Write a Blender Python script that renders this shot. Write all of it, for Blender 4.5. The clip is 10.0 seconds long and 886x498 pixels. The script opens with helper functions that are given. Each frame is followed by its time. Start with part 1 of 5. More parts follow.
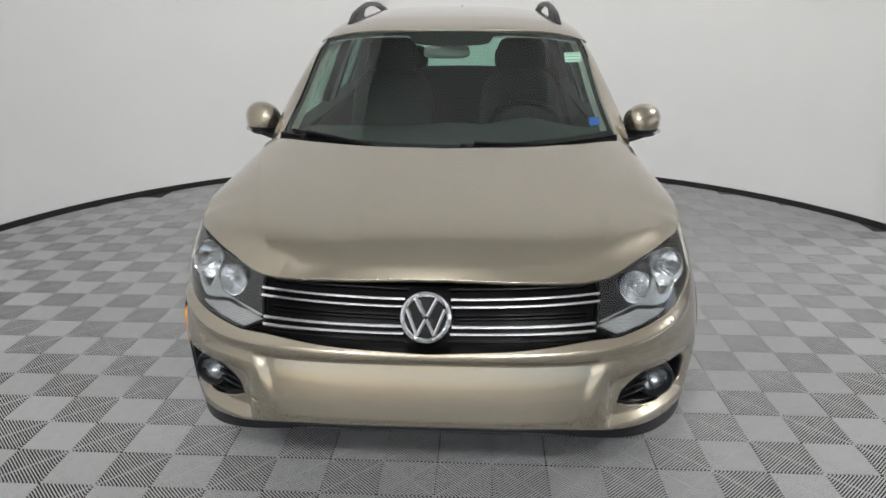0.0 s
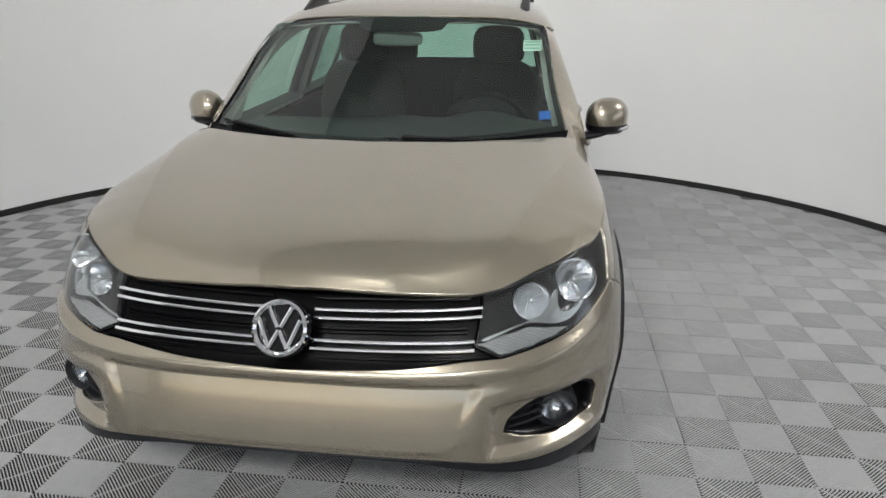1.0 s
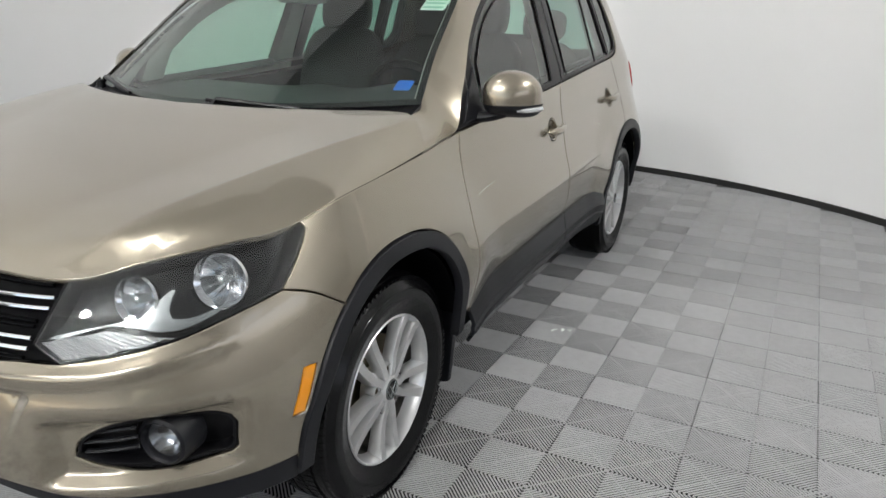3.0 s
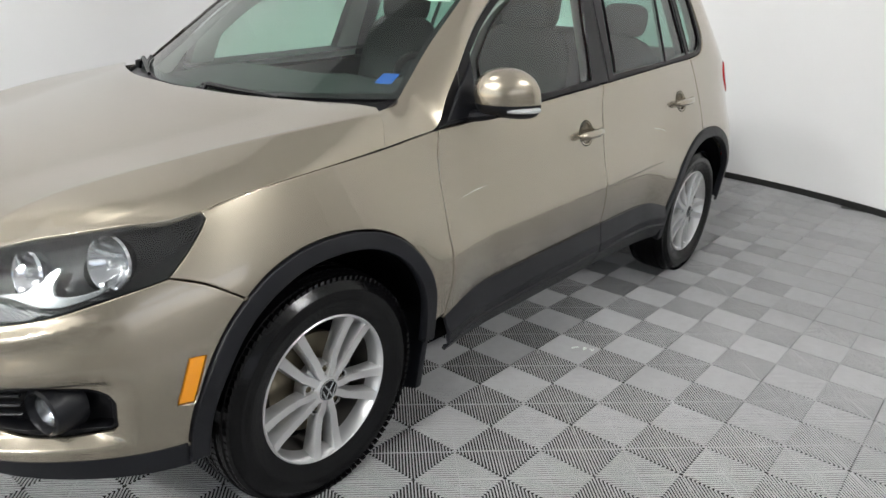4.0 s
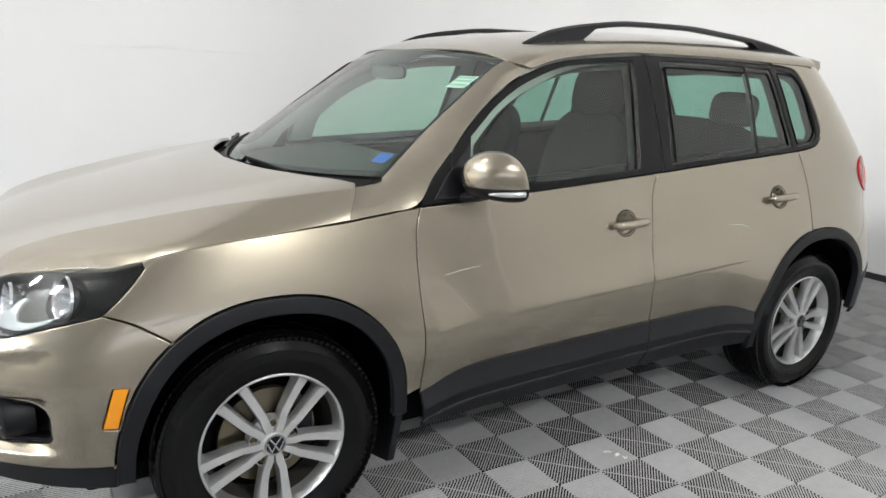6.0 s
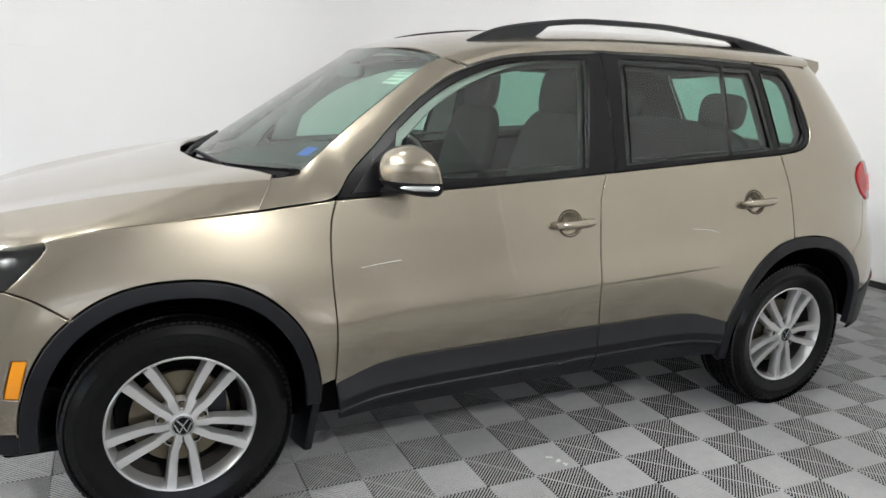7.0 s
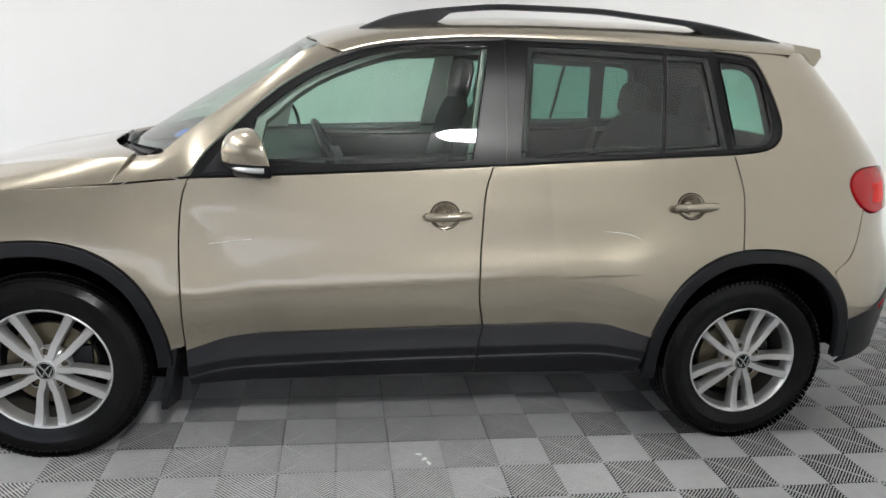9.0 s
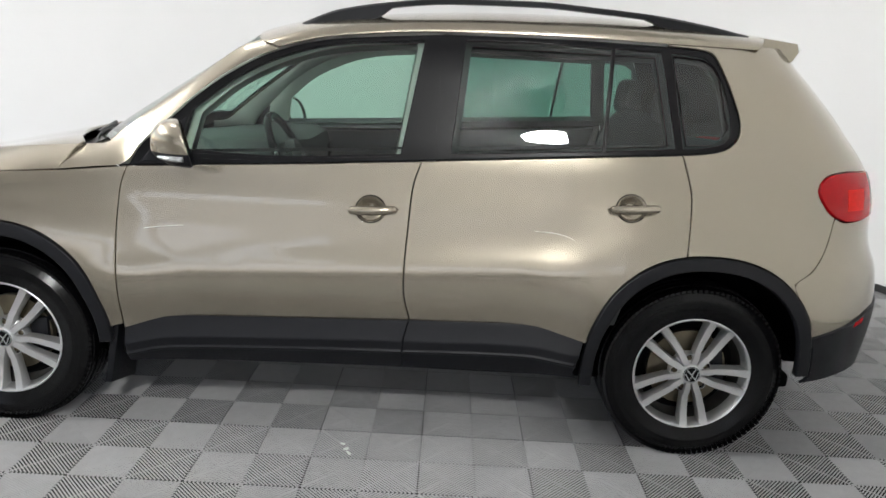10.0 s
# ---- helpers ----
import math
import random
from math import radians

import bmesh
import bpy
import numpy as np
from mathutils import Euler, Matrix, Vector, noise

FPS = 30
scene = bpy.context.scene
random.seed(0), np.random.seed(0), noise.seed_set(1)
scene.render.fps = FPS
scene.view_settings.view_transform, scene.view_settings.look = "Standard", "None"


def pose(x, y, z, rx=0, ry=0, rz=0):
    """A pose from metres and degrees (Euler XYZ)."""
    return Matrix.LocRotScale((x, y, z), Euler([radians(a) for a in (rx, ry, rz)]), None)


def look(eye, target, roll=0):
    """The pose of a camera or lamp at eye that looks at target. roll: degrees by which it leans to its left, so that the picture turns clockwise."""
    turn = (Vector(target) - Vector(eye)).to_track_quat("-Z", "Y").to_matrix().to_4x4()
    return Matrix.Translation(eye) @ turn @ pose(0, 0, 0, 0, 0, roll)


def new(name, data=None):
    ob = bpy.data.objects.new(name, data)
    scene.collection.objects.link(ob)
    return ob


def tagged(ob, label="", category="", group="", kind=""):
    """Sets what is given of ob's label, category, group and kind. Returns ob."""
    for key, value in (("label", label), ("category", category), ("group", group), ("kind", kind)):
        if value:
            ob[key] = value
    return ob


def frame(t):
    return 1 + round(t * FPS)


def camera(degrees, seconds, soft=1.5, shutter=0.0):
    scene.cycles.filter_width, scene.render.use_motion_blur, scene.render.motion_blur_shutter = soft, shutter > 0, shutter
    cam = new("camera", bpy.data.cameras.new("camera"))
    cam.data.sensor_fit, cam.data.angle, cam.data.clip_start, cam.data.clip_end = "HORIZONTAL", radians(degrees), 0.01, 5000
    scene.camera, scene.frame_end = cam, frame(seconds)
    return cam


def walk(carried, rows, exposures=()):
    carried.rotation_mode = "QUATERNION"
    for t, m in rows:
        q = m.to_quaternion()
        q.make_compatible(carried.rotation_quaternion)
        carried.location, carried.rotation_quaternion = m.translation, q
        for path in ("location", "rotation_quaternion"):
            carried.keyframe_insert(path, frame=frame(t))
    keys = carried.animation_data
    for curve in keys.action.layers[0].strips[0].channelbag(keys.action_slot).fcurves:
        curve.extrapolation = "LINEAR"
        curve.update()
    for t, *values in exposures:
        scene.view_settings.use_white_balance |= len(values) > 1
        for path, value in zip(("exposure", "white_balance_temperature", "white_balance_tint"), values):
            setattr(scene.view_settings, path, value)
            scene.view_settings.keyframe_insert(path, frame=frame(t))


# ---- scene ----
cam = camera(63.8, 10.0)
PATH = [
    (0, (0.143, -2.664, 1.556), (0.043, -0.761, 0.945), -0.0),
    (0.5, (0.339, -2.553, 1.535), (0.154, -0.658, 0.922), -0.0),
    (1, (0.618, -2.394, 1.505), (0.361, -0.51, 0.888), 0.3),
    (1.5, (0.899, -2.2, 1.46), (0.543, -0.331, 0.846), 0.1),
    (2, (1.19, -2.001, 1.431), (0.659, -0.176, 0.81), 0.8),
    (2.5, (1.518, -1.807, 1.414), (0.82, -0.041, 0.786), 0.9),
    (3, (1.784, -1.563, 1.373), (0.938, 0.134, 0.739), 1.3),
    (4.5, (2.335, -1.016, 1.418), (0.985, 0.307, 0.766), 2.9),
    (5, (2.448, -0.894, 1.436), (0.964, 0.311, 0.848), 2.9),
    (5.5, (2.571, -0.764, 1.432), (0.993, 0.351, 0.916), 2.7),
    (7, (2.972, -0.145, 1.392), (1.211, 0.685, 0.933), 2.6),
    (7.5, (3.068, 0.131, 1.386), (1.263, 0.861, 0.926), 2.6),
    (8, (3.199, 0.407, 1.407), (1.357, 1.026, 0.935), 2.3),
    (8.5, (3.241, 0.677, 1.396), (1.357, 1.154, 0.923), 2.7),
    (9, (3.296, 0.991, 1.402), (1.379, 1.291, 0.917), 2.8),
    (9.5, (3.386, 1.37, 1.428), (1.452, 1.482, 0.929), 2.7),
    (10, (3.343, 1.651, 1.416), (1.407, 1.648, 0.916), 3.0),
]
EXPO = 0.22
walk(cam, [(t, look(eye, target, roll)) for t, eye, target, roll in PATH], [(0.0, EXPO - 0.04), (1.5, EXPO - 0.04), (3.0, EXPO + 0.14), (5.0, EXPO + 0.4), (7.0, EXPO + 0.38), (9.5, EXPO + 0.37), (10.0, EXPO + 0.37)])

# ---- world and large lights ----
world = bpy.data.worlds.new("daylight")
scene.world = world
world.use_nodes = True
wn = world.node_tree.nodes
sky = wn.new("ShaderNodeTexSky")
sky.sky_type, sky.sun_disc = "NISHITA", False
sky.sun_elevation, sky.sun_rotation = radians(40), radians(200)
world.node_tree.links.new(sky.outputs[0], wn["Background"].inputs[0])
wn["Background"].inputs[1].default_value = 0.12


def area_lamp(name, m, sx, sy, power, colour, shape="RECTANGLE"):
    data = bpy.data.lights.new(name, "AREA")
    data.shape, data.size, data.size_y, data.energy, data.color = shape, sx, sy, power, colour
    ob = new(name, data)
    ob.matrix_world = m
    return ob


# daylight through the wide door in front of the car
area_lamp("door_daylight", look((0.5, -12.7, 2.2), (0.5, 0, 1.8)), 15.0, 3.6, 30, (0.92, 0.82, 1.0))
# daylight through the glazed front corner
area_lamp("window_daylight", look((16.8, -4.75, 4.4), (0, -4.75, 4.4)), 6.4, 0.7, 18, (0.92, 0.93, 1.0))

area_lamp("shopfront_daylight", look((16.8, -2.0, 2.2), (0, -2.0, 2.2)), 14.0, 2.6, 80, (0.95, 0.88, 1.0))

# ---- materials ----
def material(name, colour, rough=0.5, metal=0.0, vary=0.1, scale=8.0, bump=0.0, bump_scale=200.0, coat=0.0, ior=1.45, per_piece=0.0):
    mat = bpy.data.materials.new(name)
    mat.use_nodes = True
    nt = mat.node_tree
    bsdf = nt.nodes["Principled BSDF"]
    co = nt.nodes.new("ShaderNodeTexCoord")
    big = nt.nodes.new("ShaderNodeTexNoise")
    big.inputs["Scale"].default_value, big.inputs["Detail"].default_value = scale, 6
    nt.links.new(co.outputs["Object"], big.inputs["Vector"])
    mix = nt.nodes.new("ShaderNodeMix")
    mix.data_type = "RGBA"
    mix.inputs[6].default_value = tuple(c * (1 - vary) for c in colour) + (1,)
    mix.inputs[7].default_value = tuple(min(1, c * (1 + vary)) for c in colour) + (1,)
    nt.links.new(big.outputs["Fac"], mix.inputs[0])
    out = mix.outputs[2]
    if per_piece:
        info = nt.nodes.new("ShaderNodeObjectInfo")
        hsv = nt.nodes.new("ShaderNodeHueSaturation")
        ramp = nt.nodes.new("ShaderNodeMapRange")
        ramp.inputs["To Min"].default_value, ramp.inputs["To Max"].default_value = 1 - per_piece, 1 + per_piece
        nt.links.new(info.outputs["Random"], ramp.inputs["Value"])
        nt.links.new(ramp.outputs[0], hsv.inputs["Value"])
        nt.links.new(out, hsv.inputs["Color"])
        out = hsv.outputs[0]
    nt.links.new(out, bsdf.inputs["Base Color"])
    bsdf.inputs["Roughness"].default_value, bsdf.inputs["Metallic"].default_value = rough, metal
    bsdf.inputs["Coat Weight"].default_value, bsdf.inputs["Coat Roughness"].default_value = coat, 0.03
    bsdf.inputs["IOR"].default_value = ior
    if bump:
        fine = nt.nodes.new("ShaderNodeTexNoise")
        fine.inputs["Scale"].default_value, fine.inputs["Detail"].default_value = bump_scale, 3
        nt.links.new(co.outputs["Object"], fine.inputs["Vector"])
        bn = nt.nodes.new("ShaderNodeBump")
        bn.inputs["Strength"].default_value, bn.inputs["Distance"].default_value = bump, 0.002
        nt.links.new(fine.outputs["Fac"], bn.inputs["Height"])
        nt.links.new(bn.outputs[0], bsdf.inputs["Normal"])
    return mat


def glass(name, tint, gloss=1.0):
    mat = bpy.data.materials.new(name)
    mat.use_nodes = True
    nt = mat.node_tree
    nt.nodes.remove(nt.nodes["Principled BSDF"])
    clear, shine, mix, face, power, gain = (nt.nodes.new("ShaderNode" + k) for k in ("BsdfTransparent", "BsdfGlossy", "MixShader", "LayerWeight", "Math", "MapRange"))
    clear.inputs[0].default_value = (*tint, 1)
    shine.inputs["Roughness"].default_value = 0.02
    face.inputs[0].default_value = 0.5
    power.operation = "POWER"
    power.inputs[1].default_value = 4.0
    gain.inputs["To Min"].default_value = 0.08 * gloss
    nt.links.new(face.outputs["Facing"], power.inputs[0])
    nt.links.new(power.outputs[0], gain.inputs["Value"])
    nt.links.new(gain.outputs[0], mix.inputs[0])
    nt.links.new(clear.outputs[0], mix.inputs[1])
    nt.links.new(shine.outputs[0], mix.inputs[2])
    nt.links.new(mix.outputs[0], nt.nodes["Material Output"].inputs[0])
    return mat


def glow(name, colour, strength):
    mat = bpy.data.materials.new(name)
    mat.use_nodes = True
    nt = mat.node_tree
    nt.nodes.remove(nt.nodes["Principled BSDF"])
    em = nt.nodes.new("ShaderNodeEmission")
    em.inputs[0].default_value, em.inputs[1].default_value = (*colour, 1), strength
    nt.links.new(em.outputs[0], nt.nodes["Material Output"].inputs[0])
    return mat


PAINT = material("gold_beige_metallic_paint", (0.36, 0.318, 0.250), rough=0.27, metal=0.88, vary=0.03, scale=3, bump=0.02, bump_scale=1500, coat=1.0)
CLAD = material("dark_grey_textured_plastic", (0.009, 0.0095, 0.012), rough=0.38, ior=1.34, vary=0.15, scale=30, bump=0.25, bump_scale=600)
TRIM = material("black_gloss_trim", (0.004, 0.004, 0.005), rough=0.16, vary=0.1, ior=1.3)
GRILLE = material("black_grille_plastic", (0.002, 0.002, 0.0025), rough=0.30, vary=0.2, ior=1.15)
SEAL = material("matt_black_rubber_seal", (0.005, 0.005, 0.006), rough=0.28, vary=0.2, scale=40, ior=1.3)
CHROME = material("chrome", (0.82, 0.83, 0.85), rough=0.06, metal=1.0, vary=0.01)
REFLECTOR = material("lamp_reflector", (0.72, 0.73, 0.75), rough=0.14, metal=1.0, vary=0.02)
ALLOY = material("silver_painted_alloy", (0.70, 0.70, 0.70), rough=0.32, metal=0.8, vary=0.05, scale=20, coat=0.4)
TYRE = material("black_tyre_rubber", (0.004, 0.004, 0.0045), rough=0.17, vary=0.25, scale=25, bump=0.25, bump_scale=140, ior=1.30)
# dark copy of the silver rim: shade behind the spokes put into its colour
SHADED_RIM = material("shaded_inner_rim", (0.085, 0.08, 0.072), rough=0.5, metal=0.5, vary=0.3, scale=18)
STEEL = material("brake_disc_steel", (0.18, 0.155, 0.11), rough=0.4, metal=0.9, vary=0.3, scale=15)
DARK = material("dark_underbody", (0.005, 0.005, 0.0055), rough=0.8, vary=0.2, ior=1.12)
WALL = material("white_painted_wall", (0.86, 0.86, 0.86), rough=0.6, vary=0.02, scale=1.5, bump=0.05, bump_scale=120)
HALL = material("grey_painted_hall_wall", (0.45, 0.45, 0.45), rough=0.7, vary=0.05, scale=2)
BASE = material("black_rubber_baseboard", (0.02, 0.02, 0.02), rough=0.5, vary=0.2, scale=12)
TILE = material("grey_plastic_floor_tile", (0.47, 0.47, 0.475), rough=0.40, vary=0.12, scale=25, per_piece=0.05)
# near-black, so the shade between the tile ribs is in the colour
GAP_BLACK = material("black_gap_shade", (0.006, 0.006, 0.006), rough=0.8, vary=0.2, scale=6)
CONCRETE = material("grey_concrete", (0.16, 0.155, 0.15), rough=0.6, vary=0.15, scale=3, bump=0.1, bump_scale=80)
CEIL = material("pale_grey_ceiling", (0.85, 0.85, 0.85), rough=0.8, vary=0.05)
FABRIC = material("charcoal_seat_fabric", (0.026, 0.027, 0.028), rough=0.9, vary=0.25, scale=60, bump=0.1, bump_scale=900)
DASH = material("dark_grey_dashboard_plastic", (0.045, 0.047, 0.049), rough=0.55, vary=0.15, scale=40, bump=0.2, bump_scale=700)
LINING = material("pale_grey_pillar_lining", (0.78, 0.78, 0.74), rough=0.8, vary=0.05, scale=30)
# the rear cabin's dimness behind tinted glass is put into this lining's colour
DIMMED_LINING = material("dimmed_pillar_lining", (0.06, 0.06, 0.06), rough=0.8, vary=0.1, scale=30)
AMBER = material("amber_marker_plastic", (0.85, 0.32, 0.01), rough=0.15, vary=0.05, coat=0.6)
REDINNER = material("bright_red_lamp_plastic", (0.85, 0.020, 0.014), rough=0.25, vary=0.15, scale=80, ior=1.25)
RED = material("red_lamp_plastic", (0.50, 0.003, 0.006), rough=0.08, vary=0.1, scale=30, ior=1.3, coat=0.2)
BLUE = material("blue_paper_sticker", (0.01, 0.12, 0.55), rough=0.5, vary=0.05)
PAPER = material("white_paper_sticker", (0.8, 0.85, 0.8), rough=0.5, vary=0.05)
GREENINK = material("pale_green_print", (0.35, 0.55, 0.45), rough=0.5, vary=0.05)
GLASS = glass("green_tinted_window_glass", (0.62, 0.81, 0.72))
PRIVACY = glass("dark_tinted_window_glass", (0.31, 0.52, 0.45))
REARGLASS = glass("tinted_rear_glass", (0.55, 0.78, 0.70))
LENS = glass("clear_lamp_lens", (0.93, 0.95, 0.96))

SATIN = material("satin_silver_trim", (0.50, 0.52, 0.52), rough=0.24, metal=0.85, vary=0.04, scale=20)

# ---- mesh tools ----
from mathutils.geometry import delaunay_2d_cdt


def hermite(*tab):
    """Smooth interpolation through (v, value) pairs, without overshoot."""
    xs, ys = [a for a, _ in tab], [b for _, b in tab]
    d = [(ys[i + 1] - ys[i]) / (xs[i + 1] - xs[i]) for i in range(len(xs) - 1)]
    m = [d[0]] + [0 if d[i - 1] * d[i] <= 0 else 2 * d[i - 1] * d[i] / (d[i - 1] + d[i]) for i in range(1, len(d))] + [d[-1]]

    def f(v):
        v = min(max(v, xs[0]), xs[-1])
        i = 0
        while i < len(xs) - 2 and v > xs[i + 1]:
            i += 1
        h = xs[i + 1] - xs[i]
        t = (v - xs[i]) / h
        return (2 * t**3 - 3 * t**2 + 1) * ys[i] + (t**3 - 2 * t**2 + t) * h * m[i] + (3 * t**2 - 2 * t**3) * ys[i + 1] + (t**3 - t**2) * h * m[i + 1]

    return f


def sstep(a, b, v):
    t = min(max((v - a) / (b - a), 0.0), 1.0)
    return t * t * (3 - 2 * t)


def link(name, me, mats, parent=None, label=""):
    for m in mats if isinstance(mats, (list, tuple)) else [mats]:
        me.materials.append(m)
    ob = new(name, me)
    ob.parent = parent
    return tagged(ob, label)


def part(name, bm, mat, parent=None, label="", smooth=True):
    me = bpy.data.meshes.new(name)
    bm.normal_update()
    bm.to_mesh(me)
    bm.free()
    if smooth:
        me.polygons.foreach_set("use_smooth", [True] * len(me.polygons))
        me.set_sharp_from_angle(angle=radians(35))
    return link(name, me, mat, parent, label)


def spline(pts, step):
    """Points along a Catmull-Rom curve through pts (a straight line for two)."""
    p = [np.array(q, float) for q in pts]
    dense = []
    if len(p) == 2:
        dense = [p[0] + (p[1] - p[0]) * k / 40 for k in range(41)]
    else:
        e = [2 * p[0] - p[1]] + p + [2 * p[-1] - p[-2]]
        for i in range(1, len(e) - 2):
            a, b, c, d = e[i - 1], e[i], e[i + 1], e[i + 2]
            for k in range(16):
                t = k / 16
                dense.append(0.5 * (2 * b + (c - a) * t + (2 * a - 5 * b + 4 * c - d) * t * t + (3 * b - a - 3 * c + d) * t**3))
        dense.append(p[-1])
    dense = np.array(dense)
    far = np.r_[0, np.cumsum(np.linalg.norm(np.diff(dense, axis=0), axis=1))]
    n = max(1, int(round(far[-1] / step)))
    want = np.linspace(0, far[-1], n + 1)
    return np.stack([np.interp(want, far, dense[:, k]) for k in range(dense.shape[1])], 1)


def outline(*segments, step=0.02):
    """A closed loop from curves that each run on from the last; smooth inside a segment, with corners between."""
    out = []
    for k, seg in enumerate(segments):
        seg = list(seg)
        if k and np.linalg.norm(np.subtract(seg[0], out[-1])) > 1e-6:
            seg = [tuple(out[-1])] + seg
        out.extend(tuple(q) for q in spline(seg, step)[(1 if k else 0):])
    if np.linalg.norm(np.subtract(out[0], out[-1])) > 1e-6:
        out.extend(tuple(q) for q in spline([out[-1], out[0]], step)[1:-1])
    else:
        out.pop()
    return np.array(out)


def circle2(cu, cv, ru, rv=None, n=32):
    a = np.arange(n) * 2 * math.pi / n
    return np.stack([cu + ru * np.cos(a), cv + (rv or ru) * np.sin(a)], 1)


def signed_area(p):
    x, y = p[:, 0], p[:, 1]
    return 0.5 * np.sum(x * np.roll(y, -1) - np.roll(x, -1) * y)


def inset(p, by):
    """A loop moved by that much to its left side (inwards for a counter-clockwise one)."""
    nxt, prv = np.roll(p, -1, 0) - p, p - np.roll(p, 1, 0)
    n1 = np.stack([-nxt[:, 1], nxt[:, 0]], 1) / (np.linalg.norm(nxt, axis=1)[:, None] + 1e-9)
    n2 = np.stack([-prv[:, 1], prv[:, 0]], 1) / (np.linalg.norm(prv, axis=1)[:, None] + 1e-9)
    n = n1 + n2
    n /= np.maximum(np.linalg.norm(n, axis=1)[:, None], 0.5)
    return p + by * n


def in_loop(p, q):
    x, y = q[:, 0][:, None], q[:, 1][:, None]
    a, b = p, np.roll(p, -1, 0)
    cross = (a[:, 1] > y) != (b[:, 1] > y)
    xs = a[:, 0] + (y - a[:, 1]) / np.where(np.abs(b[:, 1] - a[:, 1]) < 1e-12, 1e-12, b[:, 1] - a[:, 1]) * (b[:, 0] - a[:, 0])
    return (np.sum(cross & (x < xs), 1) % 2) == 1


def edge_distance(p, q):
    a, b = p, np.roll(p, -1, 0)
    d = b - a
    t = np.clip(np.einsum("ijk,jk->ij", q[:, None] - a[None], d) / (np.sum(d * d, 1) + 1e-12), 0, 1)
    near = a[None] + t[..., None] * d[None]
    return np.min(np.linalg.norm(q[:, None] - near, axis=2), 1)


def normal_at(fmap, u, v, e=0.002):
    n = (fmap(u + e, v) - fmap(u - e, v)).cross(fmap(u, v + e) - fmap(u, v - e))
    return n.normalized() if n.length > 1e-12 else Vector((0, 0, 1))


def sheet(fmap, loops, res=0.035, gap=0.002, edge=0.003, depth=0.014, lift=0.0, lines=()):
    """Vertices, normals and faces of a sheet on the surface fmap(u, v), cut by an outer loop and holes, with turned-in rounded edges."""
    loops = [np.array(p) for p in loops]
    loops = [(p if (signed_area(p) > 0) == (k == 0) else p[::-1]) for k, p in enumerate(loops)]
    rims = [inset(p, gap) for p in loops]
    inner = [inset(p, gap + edge) for p in loops] if edge else rims
    lo, hi = inner[0].min(0), inner[0].max(0)
    grid = np.array([(u, v) for j, v in enumerate(np.arange(lo[1], hi[1], res * 0.87)) for u in np.arange(lo[0] + (j % 2) * res / 2, hi[0], res)]).reshape(-1, 2)
    if len(grid):
        keep = in_loop(inner[0], grid) & (edge_distance(inner[0], grid) > res * 0.45)
        for h in inner[1:]:
            keep &= ~in_loop(h, grid) & (edge_distance(h, grid) > res * 0.45)
        grid = grid[keep]
    # rows of points along creases, so that the mesh bends there
    rows = [np.array(p) for p in lines]
    if rows:
        rows = np.concatenate(rows)
        ok = in_loop(inner[0], rows)
        for p in inner:
            ok &= edge_distance(p, rows) > 0.004
        for h in inner[1:]:
            ok &= ~in_loop(h, rows)
        rows = rows[ok]
        if len(rows) and len(grid):
            near = np.min(np.linalg.norm(grid[:, None] - rows[None], axis=2), 1)
            grid = np.concatenate([grid[near > res * 0.4], rows])
    pts, edges = [], []
    for p in inner:
        n0 = len(pts)
        pts += [tuple(q) for q in p]
        edges += [(n0 + i, n0 + (i + 1) % len(p)) for i in range(len(p))]
    pts += [tuple(q) for q in grid]
    got = delaunay_2d_cdt([Vector(q) for q in pts], edges, [], 0, 1e-6)
    uv, tris = got[0], got[2]
    mid = np.array([[sum(uv[i][k] for i in t) / 3 for k in (0, 1)] for t in tris])
    good = in_loop(inner[0], mid)
    for h in inner[1:]:
        good &= ~in_loop(h, mid)
    tris = [t for t, g in zip(tris, good) if g]
    verts, normals, faces = [], [], [list(t) for t in tris]
    for q in uv:
        n = normal_at(fmap, q[0], q[1])
        verts.append(fmap(q[0], q[1]) + lift * n)
        normals.append(n)
    if depth:
        for p, q in zip(inner, rims):
            ring = [[], [], []]
            m = len(p)
            for i in range(m):
                n = normal_at(fmap, q[i][0], q[i][1])
                at = fmap(q[i][0], q[i][1]) + lift * n
                out = at - (fmap(p[i][0], p[i][1]) + lift * n)
                nx = fmap(*q[(i + 1) % m]) - fmap(*q[i - 1])
                out = nx.cross(n)
                out = out.normalized() if out.length > 1e-9 else n
                first = fmap(p[i][0], p[i][1]) + lift * n
                for k, (place, nn) in enumerate(((first, n), (at - n * edge * 0.6, (n * 0.6 + out).normalized()), (at - n * depth, out))):
                    ring[k].append(len(verts))
                    verts.append(place)
                    normals.append(nn)
            for k in range(2):
                for i in range(m):
                    j = (i + 1) % m
                    faces.append([ring[k][i], ring[k + 1][i], ring[k + 1][j], ring[k][j]])
    return verts, normals, faces


def flipped(vnf):
    v, n, f = vnf
    m = lambda q: Vector((-q.x, q.y, q.z))
    return [m(q) for q in v], [m(q) for q in n], [t[::-1] for t in f]


def finish(name, vnf, mat, parent, label=""):
    v, n, f = vnf
    me = bpy.data.meshes.new(name)
    me.from_pydata([tuple(q) for q in v], [], f)
    me.polygons.foreach_set("use_smooth", [True] * len(me.polygons))
    me.normals_split_custom_set_from_vertices([tuple(q) for q in n])
    return link(name, me, mat, parent, label)


